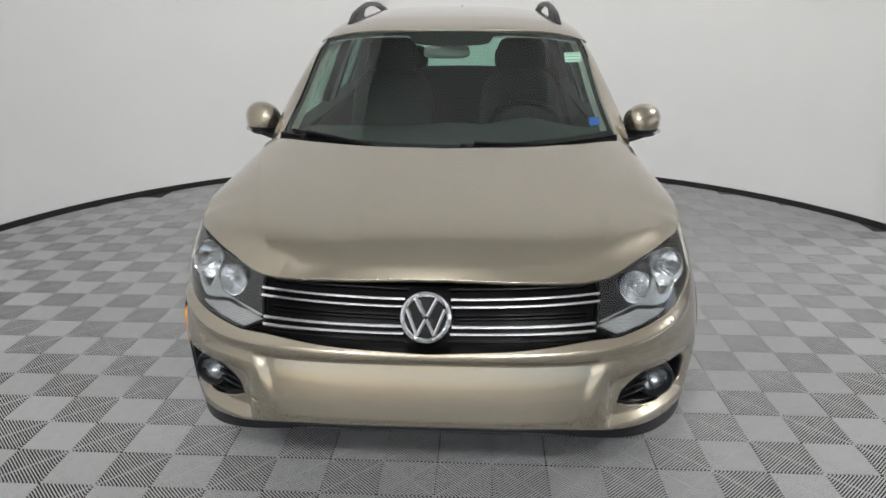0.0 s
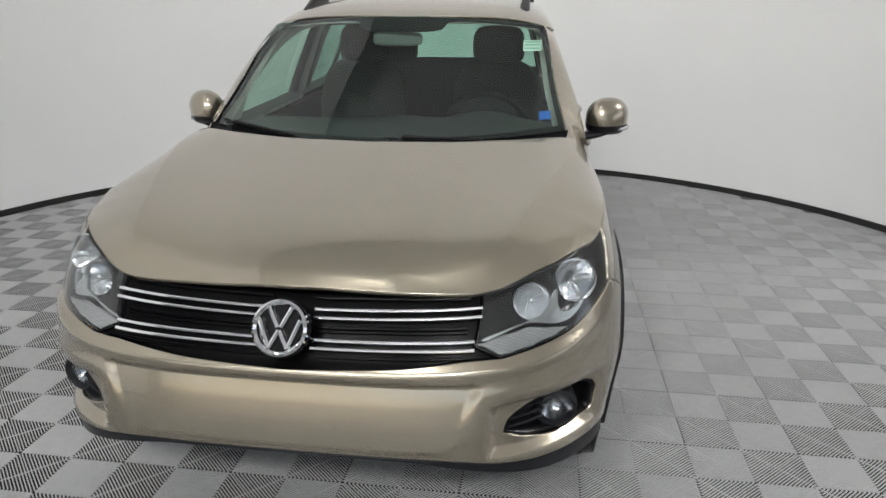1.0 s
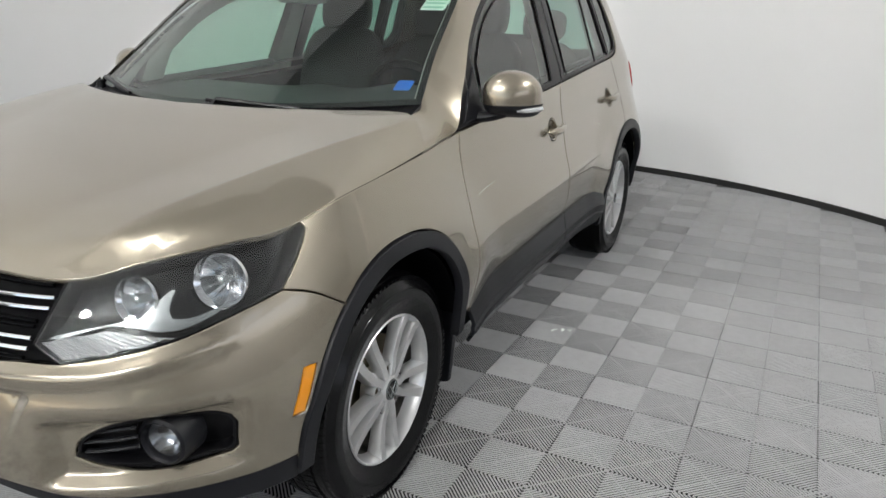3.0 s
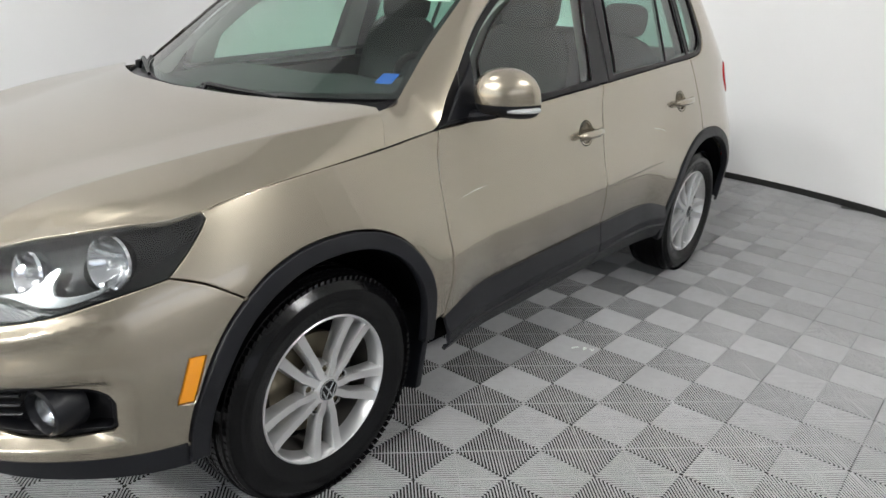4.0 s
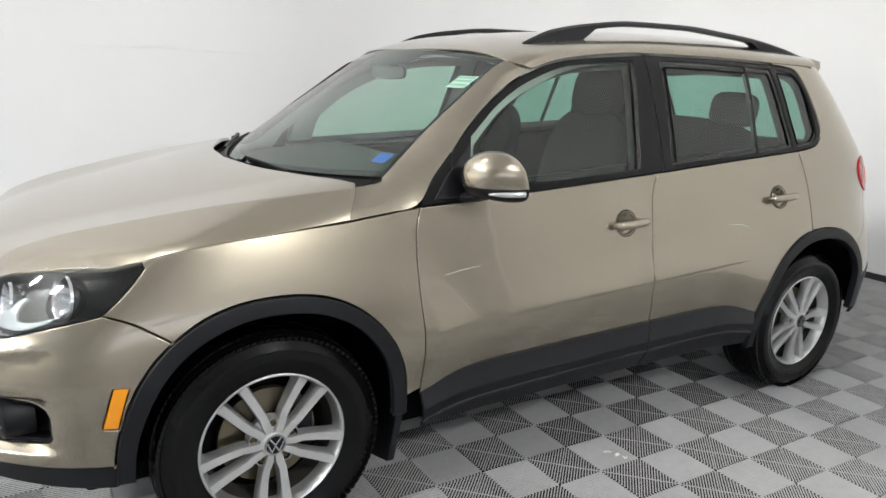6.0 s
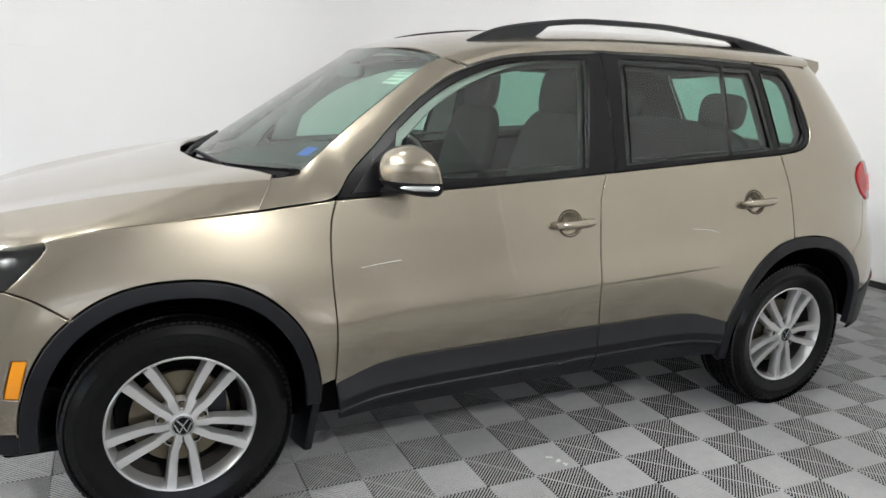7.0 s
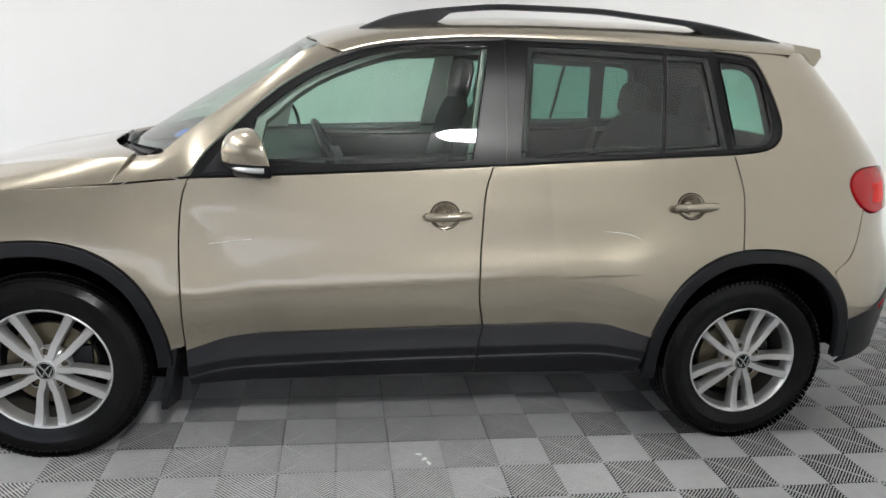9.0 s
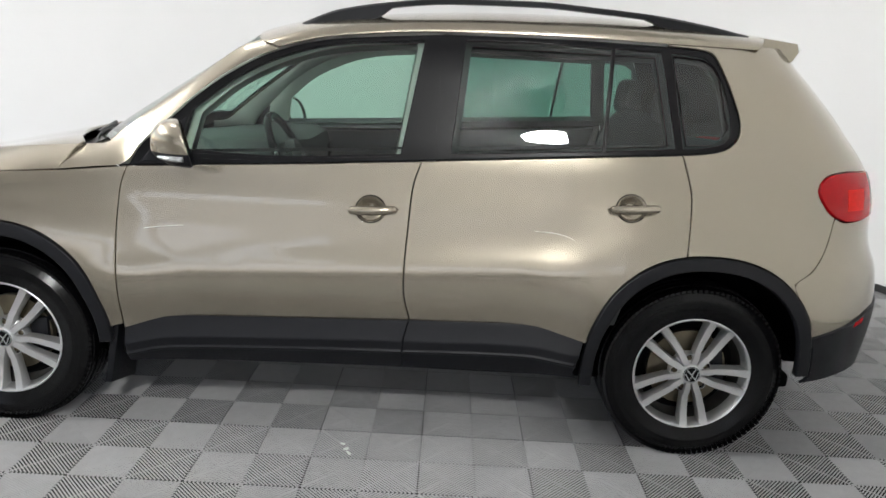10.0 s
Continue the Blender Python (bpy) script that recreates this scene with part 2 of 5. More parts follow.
def pair(name, fmap, loops, mat, parent, label="", **kw):
    """The same sheet on both sides of the car."""
    vnf = sheet(fmap, loops, **kw)
    if isinstance(parent, (list, tuple)):
        return [finish(name, vnf, mat, parent[0], label), finish(name, flipped(vnf), mat, parent[1], label)]
    return [finish(name, vnf, mat, parent, label), finish(name, flipped(vnf), mat, parent, label)]


def box(bm, x0, x1, y0, y1, z0, z1, bevel=0.0, m=None):
    before = set(bm.verts)
    got = bmesh.ops.create_cube(bm, size=1)
    for v in got["verts"]:
        v.co = Vector((x0 + (v.co.x + 0.5) * (x1 - x0), y0 + (v.co.y + 0.5) * (y1 - y0), z0 + (v.co.z + 0.5) * (z1 - z0)))
    if bevel:
        es = {e for v in got["verts"] for e in v.link_edges}
        bmesh.ops.bevel(bm, geom=list(es), offset=bevel, segments=2, affect="EDGES", profile=0.6)
    mine = [v for v in bm.verts if v not in before]
    if m is not None:
        bmesh.ops.transform(bm, matrix=m, verts=mine)
    return mine


def lathe(bm, profile, axis="x", n=48, centre=(0, 0, 0), close=False):
    """Turns (radius, along) pairs round an axis."""
    rings = []
    for k in range(n):
        a = 2 * math.pi * k / n
        row = []
        for r, h in profile:
            c, s = r * math.cos(a), r * math.sin(a)
            p = {"x": (h, c, s), "y": (c, h, s), "z": (c, s, h)}[axis]
            row.append(bm.verts.new(Vector(p) + Vector(centre)))
        rings.append(row)
    for k in range(n):
        a, b = rings[k], rings[(k + 1) % n]
        for i in range(len(profile) - 1):
            bm.faces.new((a[i], a[i + 1], b[i + 1], b[i]))
    return rings


def tube(bm, path, radius, n=8, flat=1.0):
    """A round rod along points, closed at its ends."""
    p = [Vector(q) for q in path]
    rings, up = [], Vector((0, 0, 1))
    for i, q in enumerate(p):
        d = (p[min(i + 1, len(p) - 1)] - p[max(i - 1, 0)]).normalized()
        a = d.cross(up) if abs(d.dot(up)) < 0.95 else d.cross(Vector((1, 0, 0)))
        a.normalize()
        b = a.cross(d)
        r = radius(i / (len(p) - 1)) if callable(radius) else radius
        rings.append([bm.verts.new(q + (a * math.cos(k * 2 * math.pi / n) + b * flat * math.sin(k * 2 * math.pi / n)) * r) for k in range(n)])
    for i in range(len(rings) - 1):
        for k in range(n):
            bm.faces.new((rings[i][k], rings[i][(k + 1) % n], rings[i + 1][(k + 1) % n], rings[i + 1][k]))
    bm.faces.new(rings[0][::-1])
    bm.faces.new(rings[-1])
    bmesh.ops.recalc_face_normals(bm, faces=bm.faces)


# ---- the room ----
CX, CY, RAD = -0.06, 1.48, 3.64


def wall_line(n=72):
    """The curved backdrop in plan, from its end beside the car round the back to the far side and forward."""
    pts = [(CX + RAD * math.cos(a), CY + RAD * math.sin(a)) for a in np.linspace(radians(18), radians(180), n)]
    return pts + [(CX - RAD, CY - 0.4 * k) for k in range(1, 16)]


def extrude_line(bm, pts, off0, off1, z0, z1):
    """A bent slab along a plan line, between two offsets outwards and two heights."""
    P = [Vector((x, y, 0)) for x, y in pts]
    rows = []
    for i, q in enumerate(P):
        d = (P[min(i + 1, len(P) - 1)] - P[max(i - 1, 0)]).normalized()
        o = Vector((d.y, -d.x, 0))
        rows.append([bm.verts.new(q + o * a + Vector((0, 0, z))) for a, z in ((off0, z0), (off1, z0), (off1, z1), (off0, z1))])
    for a, b in zip(rows, rows[1:]):
        for k in range(4):
            bm.faces.new((a[k], a[(k + 1) % 4], b[(k + 1) % 4], b[k]))
    bm.faces.new(rows[0][::-1])
    bm.faces.new(rows[-1])
    bmesh.ops.recalc_face_normals(bm, faces=bm.faces)


bm = bmesh.new()
extrude_line(bm, wall_line(), 0.031, 0.12, 0.0, 8.6)
backdrop_wall = part("wall_backdrop", bm, WALL)
tagged(backdrop_wall, "smooth white curved photo booth wall", "wall", kind="structure")
for z0, z1 in ((0.0, 1.5210), (1.5222, 8.6)):
    bm = bmesh.new()
    extrude_line(bm, wall_line(), 0.0, 0.03, z0, z1)
    part("panel", bm, WALL, backdrop_wall)
bm = bmesh.new()
extrude_line(bm, wall_line(), -0.014, -0.002, 0.0, 0.050)
tagged(part("baseboard", bm, BASE), "black rubber baseboard along the curved wall", "baseboard", kind="structure")

bm = bmesh.new()
box(bm, -60, 60, -80, 13.2, -0.30, -0.034)
tagged(part("ground", bm, CONCRETE, smooth=False), "grey concrete slab under the floor tiles and yard outside", "floor", kind="structure")
bm = bmesh.new()
box(bm, -13, 17, -13.2, -13.0, 4.3, 9.8)
box(bm, -13, -9.8, -13.2, -13.0, 0, 4.3)
box(bm, 10.8, 17, -13.2, -13.0, 0, 4.3)
tagged(part("wall_front", bm, HALL, smooth=False), "grey hall wall with a wide open door", "wall", kind="structure")
for nm, dims in (("wall_back", (-13, 17, 13, 13.2)), ("wall_side_near", (17, 17.2, -13.2, 13.2)), ("wall_side_far", (-13.2, -13, -13.2, 13.2))):
    bm = bmesh.new()
    if nm == "wall_side_near":
        box(bm, 17, 17.2, -13.2, -9, 0, 9.8)
        box(bm, 17, 17.2, 5, 13.2, 0, 9.8)
        box(bm, 17, 17.2, -9, -8, 3.5, 9.8)
        box(bm, 17, 17.2, -1.5, 5, 3.5, 9.8)
        box(bm, 17, 17.2, -8, -1.5, 4.75, 9.8)
        box(bm, 17, 17.2, -8, -1.5, 3.5, 4.05)
        box(bm, 17, 17.2, -9, 5, 0, 0.9)
        for y in (-6.4, -4.75, -3.1):
            box(bm, 16.7, 16.78, y - 0.05, y + 0.05, 4.05, 4.75)
    else:
        box(bm, *dims, 0, 9.8)
    tagged(part(nm, bm, HALL, smooth=False), "plain grey hall wall", "wall", kind="structure")
bm = bmesh.new()
box(bm, -13.2, 17.2, -13.2, 13.2, 9.8, 9.95)
tagged(part("ceiling", bm, CEIL, smooth=False), "pale grey hall ceiling", "ceiling", kind="structure")

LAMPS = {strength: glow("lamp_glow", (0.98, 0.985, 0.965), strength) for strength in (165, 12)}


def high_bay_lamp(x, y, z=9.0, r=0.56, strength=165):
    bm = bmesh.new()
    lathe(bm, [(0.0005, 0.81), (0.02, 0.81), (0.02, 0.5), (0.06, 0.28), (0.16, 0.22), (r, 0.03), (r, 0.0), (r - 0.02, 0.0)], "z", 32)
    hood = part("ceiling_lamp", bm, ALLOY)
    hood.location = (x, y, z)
    tagged(hood, "round silver high bay lamp hanging out of view, lit", "lamp", "ceiling lamps")
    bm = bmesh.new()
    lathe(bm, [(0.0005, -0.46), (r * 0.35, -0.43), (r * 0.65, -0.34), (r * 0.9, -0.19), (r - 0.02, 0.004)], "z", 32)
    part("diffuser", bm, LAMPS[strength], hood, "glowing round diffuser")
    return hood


high_bay_lamp(11.9, 3.9, z=9.12, r=0.66)
# two unseen lamps added to light the car and backdrop from the front
high_bay_lamp(-3.0, -11.0, r=0.5)
high_bay_lamp(2.5, -11.5, r=0.72)
# unseen wide, dim lamp added to brighten the hood softly
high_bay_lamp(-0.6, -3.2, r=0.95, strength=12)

# ---- the car's surfaces ----
# front axle at y = 0, nose towards -y, driver's side at +x
WB, WR, WZ = 2.604, 1.0, 0.335
half_width = hermite((0.15, 0.79), (0.30, 0.825), (0.45, 0.845), (0.60, 0.866), (0.72, 0.862), (0.9, 0.832), (1.0, 0.810), (1.09, 0.790), (1.3, 0.715), (1.5, 0.63), (1.65, 0.5))
nose = hermite((0.2, 0.83), (0.35, 0.875), (0.5, 0.885), (0.6, 0.875), (0.66, 0.855), (0.735, 0.815), (0.84, 0.735), (0.95, 0.6), (1.1, 0.4))
tail = hermite((0.2, 0.80), (0.35, 0.84), (0.5, 0.856), (0.6, 0.854), (0.7, 0.842), (0.76, 0.825), (0.83, 0.792), (0.9, 0.782), (0.99, 0.780), (1.07, 0.764), (1.15, 0.718), (1.23, 0.652), (1.31, 0.586), (1.39, 0.508), (1.5, 0.40), (1.65, 0.3))
TURN_R = 0.9
S_FRONT, S_REAR = -TURN_R * math.pi / 2, WB + TURN_R * math.pi / 2
NF, NR = 3.55, 3.4


def side_base(s, z):
    a = half_width(z)
    if 0 <= s <= WB:
        return Vector((a, s, z))
    if s < 0:
        al, b, n, c, sg = math.pi / 2 + s / TURN_R, nose(z), NF, 0.0, -1
    else:
        al, b, n, c, sg = math.pi / 2 - (s - WB) / TURN_R, tail(z), NR, WB, 1
    r = (abs(math.sin(al) / a) ** n + abs(math.cos(al) / b) ** n) ** (-1 / n)
    return Vector((r * math.sin(al), c + sg * r * math.cos(al), z))


def crest(x):
    """The height of the bumper's rolled edge under grille and headlamps."""
    return 0.662 + 0.05 * x * x + 0.35 * max(0.0, x - 0.6) ** 1.5


def scoop_low(x):
    return 0.428 - 0.02 * (x - 0.58)


def scoop_high(x):
    return 0.590 - 0.10 * max(0.0, 0.60 - x)


def plate_side(z):
    """Half the width of the flat panel in the bumper at a height."""
    return 0.402 + 0.36 * (z - 0.44) - 0.03 * sstep(0.49, 0.44, z)


def relief(y, z):
    """How far the side stands proud: wheel arch flares and the door's crease."""
    out = 0.0
    for c in (0.0, WB):
        r = math.hypot(y - c, (z - WZ) * 1.0)
        out += 0.034 * (1 - sstep(0.42, 0.78, r)) * sstep(0.15, 0.3, z)
    mid = sstep(0.30, 0.54, y) * (1 - sstep(1.98, 2.28, y))
    v = z - 0.60 - 0.052 * y
    out += mid * (0.020 * math.exp(-((v / 0.080) ** 2)) if v > 0 else 0.020 - 0.0012 * sstep(0.0, -0.006, v) - 0.0188 * sstep(-0.008, -0.22, v))
    return out


def S(s, z):
    p = side_base(s, z)
    e = 0.004
    n = (side_base(s + e, z) - side_base(s - e, z)).cross(side_base(s, z + e) - side_base(s, z - e)).normalized()
    al = abs(s - WB / 2)
    k = relief(p.y, z) * (1 - sstep(WB / 2 + 0.5, WB / 2 + 0.95, al))
    p = p + n * k
    if s < -0.5:
        # plate recess, sloping back towards its top
        ax = abs(p.x)
        k2 = sstep(0.652, 0.630, z) * sstep(0.456, 0.478, z) * (1 - sstep(0.0, 0.040, ax - plate_side(z)))
        p.y += k2 * 0.12 * (z - 0.50)
        # rolled lip under the grille and headlamps
        p = p + n * 0.013 * math.exp(-(((z - crest(ax)) / 0.018) ** 2)) * sstep(-0.50, -0.70, s)
        # scoop round the fog lamps
        g = sstep(0.51, 0.56, ax) * sstep(0.0, 0.030, z - scoop_low(ax)) * (1 - sstep(-0.014, 0.012, z - scoop_high(ax))) * (1 - sstep(-0.63, -0.53, p.y))
        p = p - n * 0.036 * g
    return p


def by_y(y, z):
    """(s, z) of the side's point at y, on the driver's side."""
    lo, hi = (S_FRONT, 0.0) if y < 0 else (WB, S_REAR)
    if 0 <= y <= WB:
        return (y, z)
    for _ in range(30):
        m = (lo + hi) / 2
        if side_base(m, z).y < y:
            lo = m
        else:
            hi = m
    return ((lo + hi) / 2, z)


def by_x(x, z, rear=False):
    """(s, z) of the front's (or rear's) point at x."""
    lo, hi = (S_REAR, WB) if rear else (S_FRONT, 0.0)
    for _ in range(30):
        m = (lo + hi) / 2
        if side_base(m, z).x < abs(x):
            lo = m
        else:
            hi = m
    s = (lo + hi) / 2
    if x < 0:
        s = 2 * (S_REAR if rear else S_FRONT) - s
    return (s, z)


def mirrored(pts, rear=False):
    c = S_REAR if rear else S_FRONT
    return [(2 * c - s, z) for s, z in pts][::-1]


def arch(c, r, a0, a1, n=12):
    """Points on a slightly squared wheel arch; angles in degrees, 0 to the rear, 90 up. r = 1 is the outer edge of its trim."""
    out = []
    wide, high = 0.428 - 0.47 * (1 - r), 0.468 - 0.47 * (1 - r)
    for a in np.linspace(radians(a0), radians(a1), n):
        k = (abs(math.cos(a) / wide) ** 2.3 + abs(math.sin(a) / high) ** 2.3) ** (-1 / 2.3)
        out.append(by_y(c + k * math.cos(a), WZ + k * math.sin(a)))
    return out


car = tagged(new("car"), "gold-beige metallic compact suv parked on the tiled floor", "car")

# lines that panels share
DOOR_F = [(0.490, 1.018), (0.469, 0.941), (0.463, 0.80), (0.470, 0.612), (0.474, 0.440)]
DOOR_B = [(1.549, 1.086), (1.523, 0.997), (1.512, 0.857), (1.505, 0.713), (1.508, 0.607), (1.530, 0.506)]
DOOR_R = [(2.486, 1.153), (2.520, 1.031), (2.523, 0.951), (2.514, 0.800)]
BELT = [(0.490, 1.018), (1.051, 1.052), (1.549, 1.086), (2.037, 1.122), (2.486, 1.153)]
CLAD_TOP = [(0.474, 0.440), (0.64, 0.474), (1.530, 0.506), (1.967, 0.514), (2.10, 0.498), (2.182, 0.482)]
HOOD_SIDE = [by_y(-0.333, 0.924), by_y(-0.19, 0.954), (0.03, 0.974), (0.239, 0.990)]
HOOD_TO_DOOR = [(0.239, 0.990), (0.38, 1.006), (0.490, 1.018)]
LAMP_BACK = [by_y(-0.333, 0.924), by_y(-0.328, 0.905), by_y(-0.374, 0.851), by_y(-0.432, 0.796)]
LAMP_LOW = [by_y(-0.432, 0.796), by_x(0.781, 0.767), by_x(0.729, 0.741), by_x(0.658, 0.724), by_x(0.548, 0.705)]
LAMP_IN = [by_x(0.548, 0.705), by_x(0.480, 0.732)]
LAMP_UP = [by_x(0.480, 0.732), by_x(0.492, 0.845)]
LAMP_TOP = [by_x(0.492, 0.845), by_x(0.637, 0.883), by_x(0.746, 0.907), by_y(-0.333, 0.924)]
BUMP_LINE = [by_y(-0.432, 0.796), by_y(-0.358, 0.768), by_y(-0.262, 0.708)]

CREASE = [np.array([(y, 0.60 + 0.052 * y + d) for y in np.arange(0.40, 2.30, 0.02)]) for d in (-0.03, -0.010, -0.006, -0.002, 0.002, 0.008, 0.03)]

# fender
fender_arch = arch(0, WR, 125, 12, 14)
pair("fender", S, [outline(LAMP_BACK[::-1], HOOD_SIDE, HOOD_TO_DOOR, DOOR_F, [(0.474, 0.440), fender_arch[-1]], fender_arch[::-1], [fender_arch[0], BUMP_LINE[-1]], BUMP_LINE[::-1])], PAINT, car)

# doors
HANDLES = ((1.374, 0.909), (2.310, 0.959))
door_f = pair("front_door", S, [outline(BELT[:3], DOOR_B, [DOOR_B[-1], (1.525, 0.475)], [(y, z - 0.027) for y, z in CLAD_TOP[2::-1]], DOOR_F[::-1]), circle2(*HANDLES[0], 0.052, 0.047)], PAINT, car, lines=CREASE)
ra = arch(WB, WR, 160, 101, 10)
door_r = pair("rear_door", S, [outline(BELT[2:], DOOR_R, [DOOR_R[-1], ra[-1]], ra[::-1], [(y, z - 0.027) for y, z in (ra[0], CLAD_TOP[4], CLAD_TOP[3], CLAD_TOP[2])], DOOR_B[::-1]), circle2(*HANDLES[1], 0.052, 0.047)], PAINT, car, lines=CREASE)

# quarter panel with the rear pillar
DLO_REAR = [(2.486, 1.153), (2.60, 1.168), by_y(2.655, 1.19), by_y(2.690, 1.235), by_y(2.687, 1.30), by_y(2.646, 1.413), (2.601, 1.505), (2.557, 1.525), (2.432, 1.535)]
TAIL_IN = [by_x(0.60, 1.112, True), by_y(3.17, 1.115), by_y(3.09, 1.115), by_y(3.02, 1.098), by_y(2.990, 1.05), by_y(3.03, 0.984), by_y(3.068, 0.955)]
QUART_B = [by_y(3.068, 0.955), by_y(3.034, 0.853), by_y(2.979, 0.771), by_y(2.91, 0.722)]
rq = arch(WB, WR, 98, 46, 12)
GATE = [by_x(0.60, 1.112, True), by_x(0.575, 1.20, True), by_x(0.54, 1.35, True), by_x(0.50, 1.48, True), by_x(0.47, 1.55, True)]
pair("quarter_panel", S, [outline(DLO_REAR, [(2.432, 1.535), (2.432, 1.55)], [(2.432, 1.55), GATE[-1]], GATE[::-1], TAIL_IN, QUART_B, [QUART_B[-1], rq[-1]], rq[::-1], [rq[0], DOOR_R[-1]], DOOR_R[::-1])], PAINT, car)

# glass and its black surround
DLO_TOP = [(0.490, 1.018), (0.539, 1.101), (0.629, 1.188), (0.727, 1.282), (0.842, 1.368), (0.992, 1.447), (1.200, 1.502), (1.604, 1.538), (2.05, 1.543), (2.432, 1.535)]
GL_F = outline([(0.685, 1.09), (1.05, 1.083), (1.47, 1.110)], [(1.47, 1.110), (1.535, 1.512)], [(1.535, 1.512), (1.204, 1.482), (0.997, 1.418), (0.846, 1.335), (0.716, 1.232)], step=0.03)
GL_R = outline([(1.655, 1.120), (2.0, 1.143), (2.195, 1.155)], [(2.195, 1.155), (2.222, 1.515)], [(2.222, 1.515), (1.95, 1.521), (1.69, 1.518)], step=0.03)
GL_V = outline([(2.212, 1.157), (2.46, 1.177)], [(2.46, 1.177), (2.405, 1.512)], [(2.405, 1.512), (2.240, 1.516)], step=0.03)
GL_Q = outline([(2.490, 1.180), (2.60, 1.192), by_y(2.645, 1.215), by_y(2.660, 1.25), by_y(2.645, 1.35), by_y(2.61, 1.45), (2.565, 1.50)], [(2.565, 1.50), (2.445, 1.512)], step=0.03)
pair("window_surround", S, [outline(BELT, DLO_REAR, DLO_TOP[::-1]), GL_F, GL_R, GL_V, GL_Q], SEAL, car, "black window surround with gloss pillars", lift=-0.006, depth=0.02, edge=0.004)
for nm, loop, mat in (("front_side_window", GL_F, GLASS), ("rear_side_window", GL_R, PRIVACY), ("rear_vent_window", GL_V, PRIVACY), ("quarter_window", GL_Q, PRIVACY)):
    for ob in pair(nm, S, [loop], mat, car, lift=-0.011, gap=-0.004, edge=0, depth=0):
        ob.visible_shadow = False

# sill cladding
clad_z = hermite(*CLAD_TOP)


def S_clad(s, z):
    """The sill trim: a slope that faces up, a flat, a ridge, and a return to the underside."""
    f = clad_z(s) - z
    off = float(np.interp(f, (0.0, 0.010, 0.078, 0.112, 0.120, 0.128, 0.205), (0.006, 0.012, 0.043, 0.041, 0.048, 0.040, 0.008)))
    return side_base(s, z) + Vector((off + 0.5 * relief(s, z), 0, 0))


CLAD_LINES = [np.array([(y, clad_z(y) - f) for y in np.arange(0.48, 2.19, 0.02)]) for f in (0.010, 0.016, 0.072, 0.078, 0.084, 0.108, 0.112, 0.116, 0.120, 0.124, 0.128, 0.134)]
pair("sill_cladding", S_clad, [outline(CLAD_TOP[:3], [CLAD_TOP[2], (1.510, 0.42), (1.512, 0.305)], [(1.512, 0.305), (0.488, 0.288)], [(0.488, 0.288), (0.474, 0.440)])], CLAD, car, lines=CLAD_LINES, gap=0.001)
pair("sill_cladding", S_clad, [outline(CLAD_TOP[2:], [CLAD_TOP[-1], (2.15, 0.34), (2.16, 0.308)], [(2.16, 0.308), (1.512, 0.305)], [(1.512, 0.305), (1.510, 0.42), CLAD_TOP[2]])], CLAD, car, lines=CLAD_LINES, gap=0.001)

# wheel arch cladding
def S_arch(s, z):
    p = S(s, z)
    return p + normal_at(side_base, s, z) * 0.008


for c, a0, a1 in ((0.0, 4, 180), (WB, 4, 187)):
    o, i = arch(c, 0.998, a0, a1, 40), arch(c, 0.895, a0, a1, 40)
    pair("wheel_arch_trim", S_arch, [outline(o, [o[-1], i[-1]], i[::-1], [i[0], o[0]])], CLAD, car, depth=0.03)

# front bumper with its openings
CX_LOW = [by_x(0.0, 0.450), by_x(0.323, 0.447), by_x(0.47, 0.434), by_x(0.554, 0.420), by_x(0.70, 0.404), by_y(-0.47, 0.392), by_y(-0.40, 0.388)]
fb_arch = arch(0, WR, 173, 126, 10)
GR_LOW = [by_x(0.0, 0.671), by_x(0.25, 0.682), by_x(0.464, 0.703)]
half = outline(CX_LOW, [CX_LOW[-1], fb_arch[0]], fb_arch, [fb_arch[-1], BUMP_LINE[-1]], BUMP_LINE[::-1], LAMP_LOW, [LAMP_LOW[-1], GR_LOW[-1]], GR_LOW[::-1])
k = int(np.argmin(np.abs(half[:, 0] - S_FRONT) + np.abs(half[:, 1] - 0.671)))
right = [tuple(q) for q in half[: k + 1]]
full = np.array(right + mirrored(right)[1:-1])
FOG = outline([by_x(0.574, 0.490), by_x(0.592, 0.536), by_x(0.66, 0.572), by_x(0.745, 0.572), by_y(-0.585, 0.553), by_y(-0.572, 0.50), by_y(-0.580, 0.458), by_x(0.735, 0.450), by_x(0.645, 0.460), by_x(0.574, 0.490)], step=0.02)
FOG_M = np.array(mirrored([tuple(q) for q in FOG]))
MARK = outline([by_y(-0.422, 0.614), by_y(-0.386, 0.612)], [by_y(-0.386, 0.612), by_y(-0.416, 0.504)], [by_y(-0.416, 0.504), by_y(-0.452, 0.508)], step=0.02)
MARK_M = np.array(mirrored([tuple(q) for q in MARK]))
BUMP_LINES = []
for d in (0.0, 0.008, 0.016, 0.024, 0.032, 0.040, -0.01):
    edge_line = [by_x(plate_side(z) + d, z) for z in np.arange(0.44, 0.655, 0.012)]
    BUMP_LINES += [np.array(edge_line), np.array(mirrored(edge_line))]
for z in (0.456, 0.463, 0.471, 0.478, 0.630, 0.641, 0.652):
    row = [by_x(x, z) for x in np.arange(0.0, 0.48, 0.015)]
    BUMP_LINES += [np.array(row), np.array(mirrored(row[1:]))]
for d in (-0.03, -0.018, -0.009, 0.0, 0.009, 0.018, 0.03):
    row = [by_x(x, crest(x) + d) for x in np.arange(0.0, 0.80, 0.015)]
    BUMP_LINES += [np.array(row), np.array(mirrored(row[1:]))]
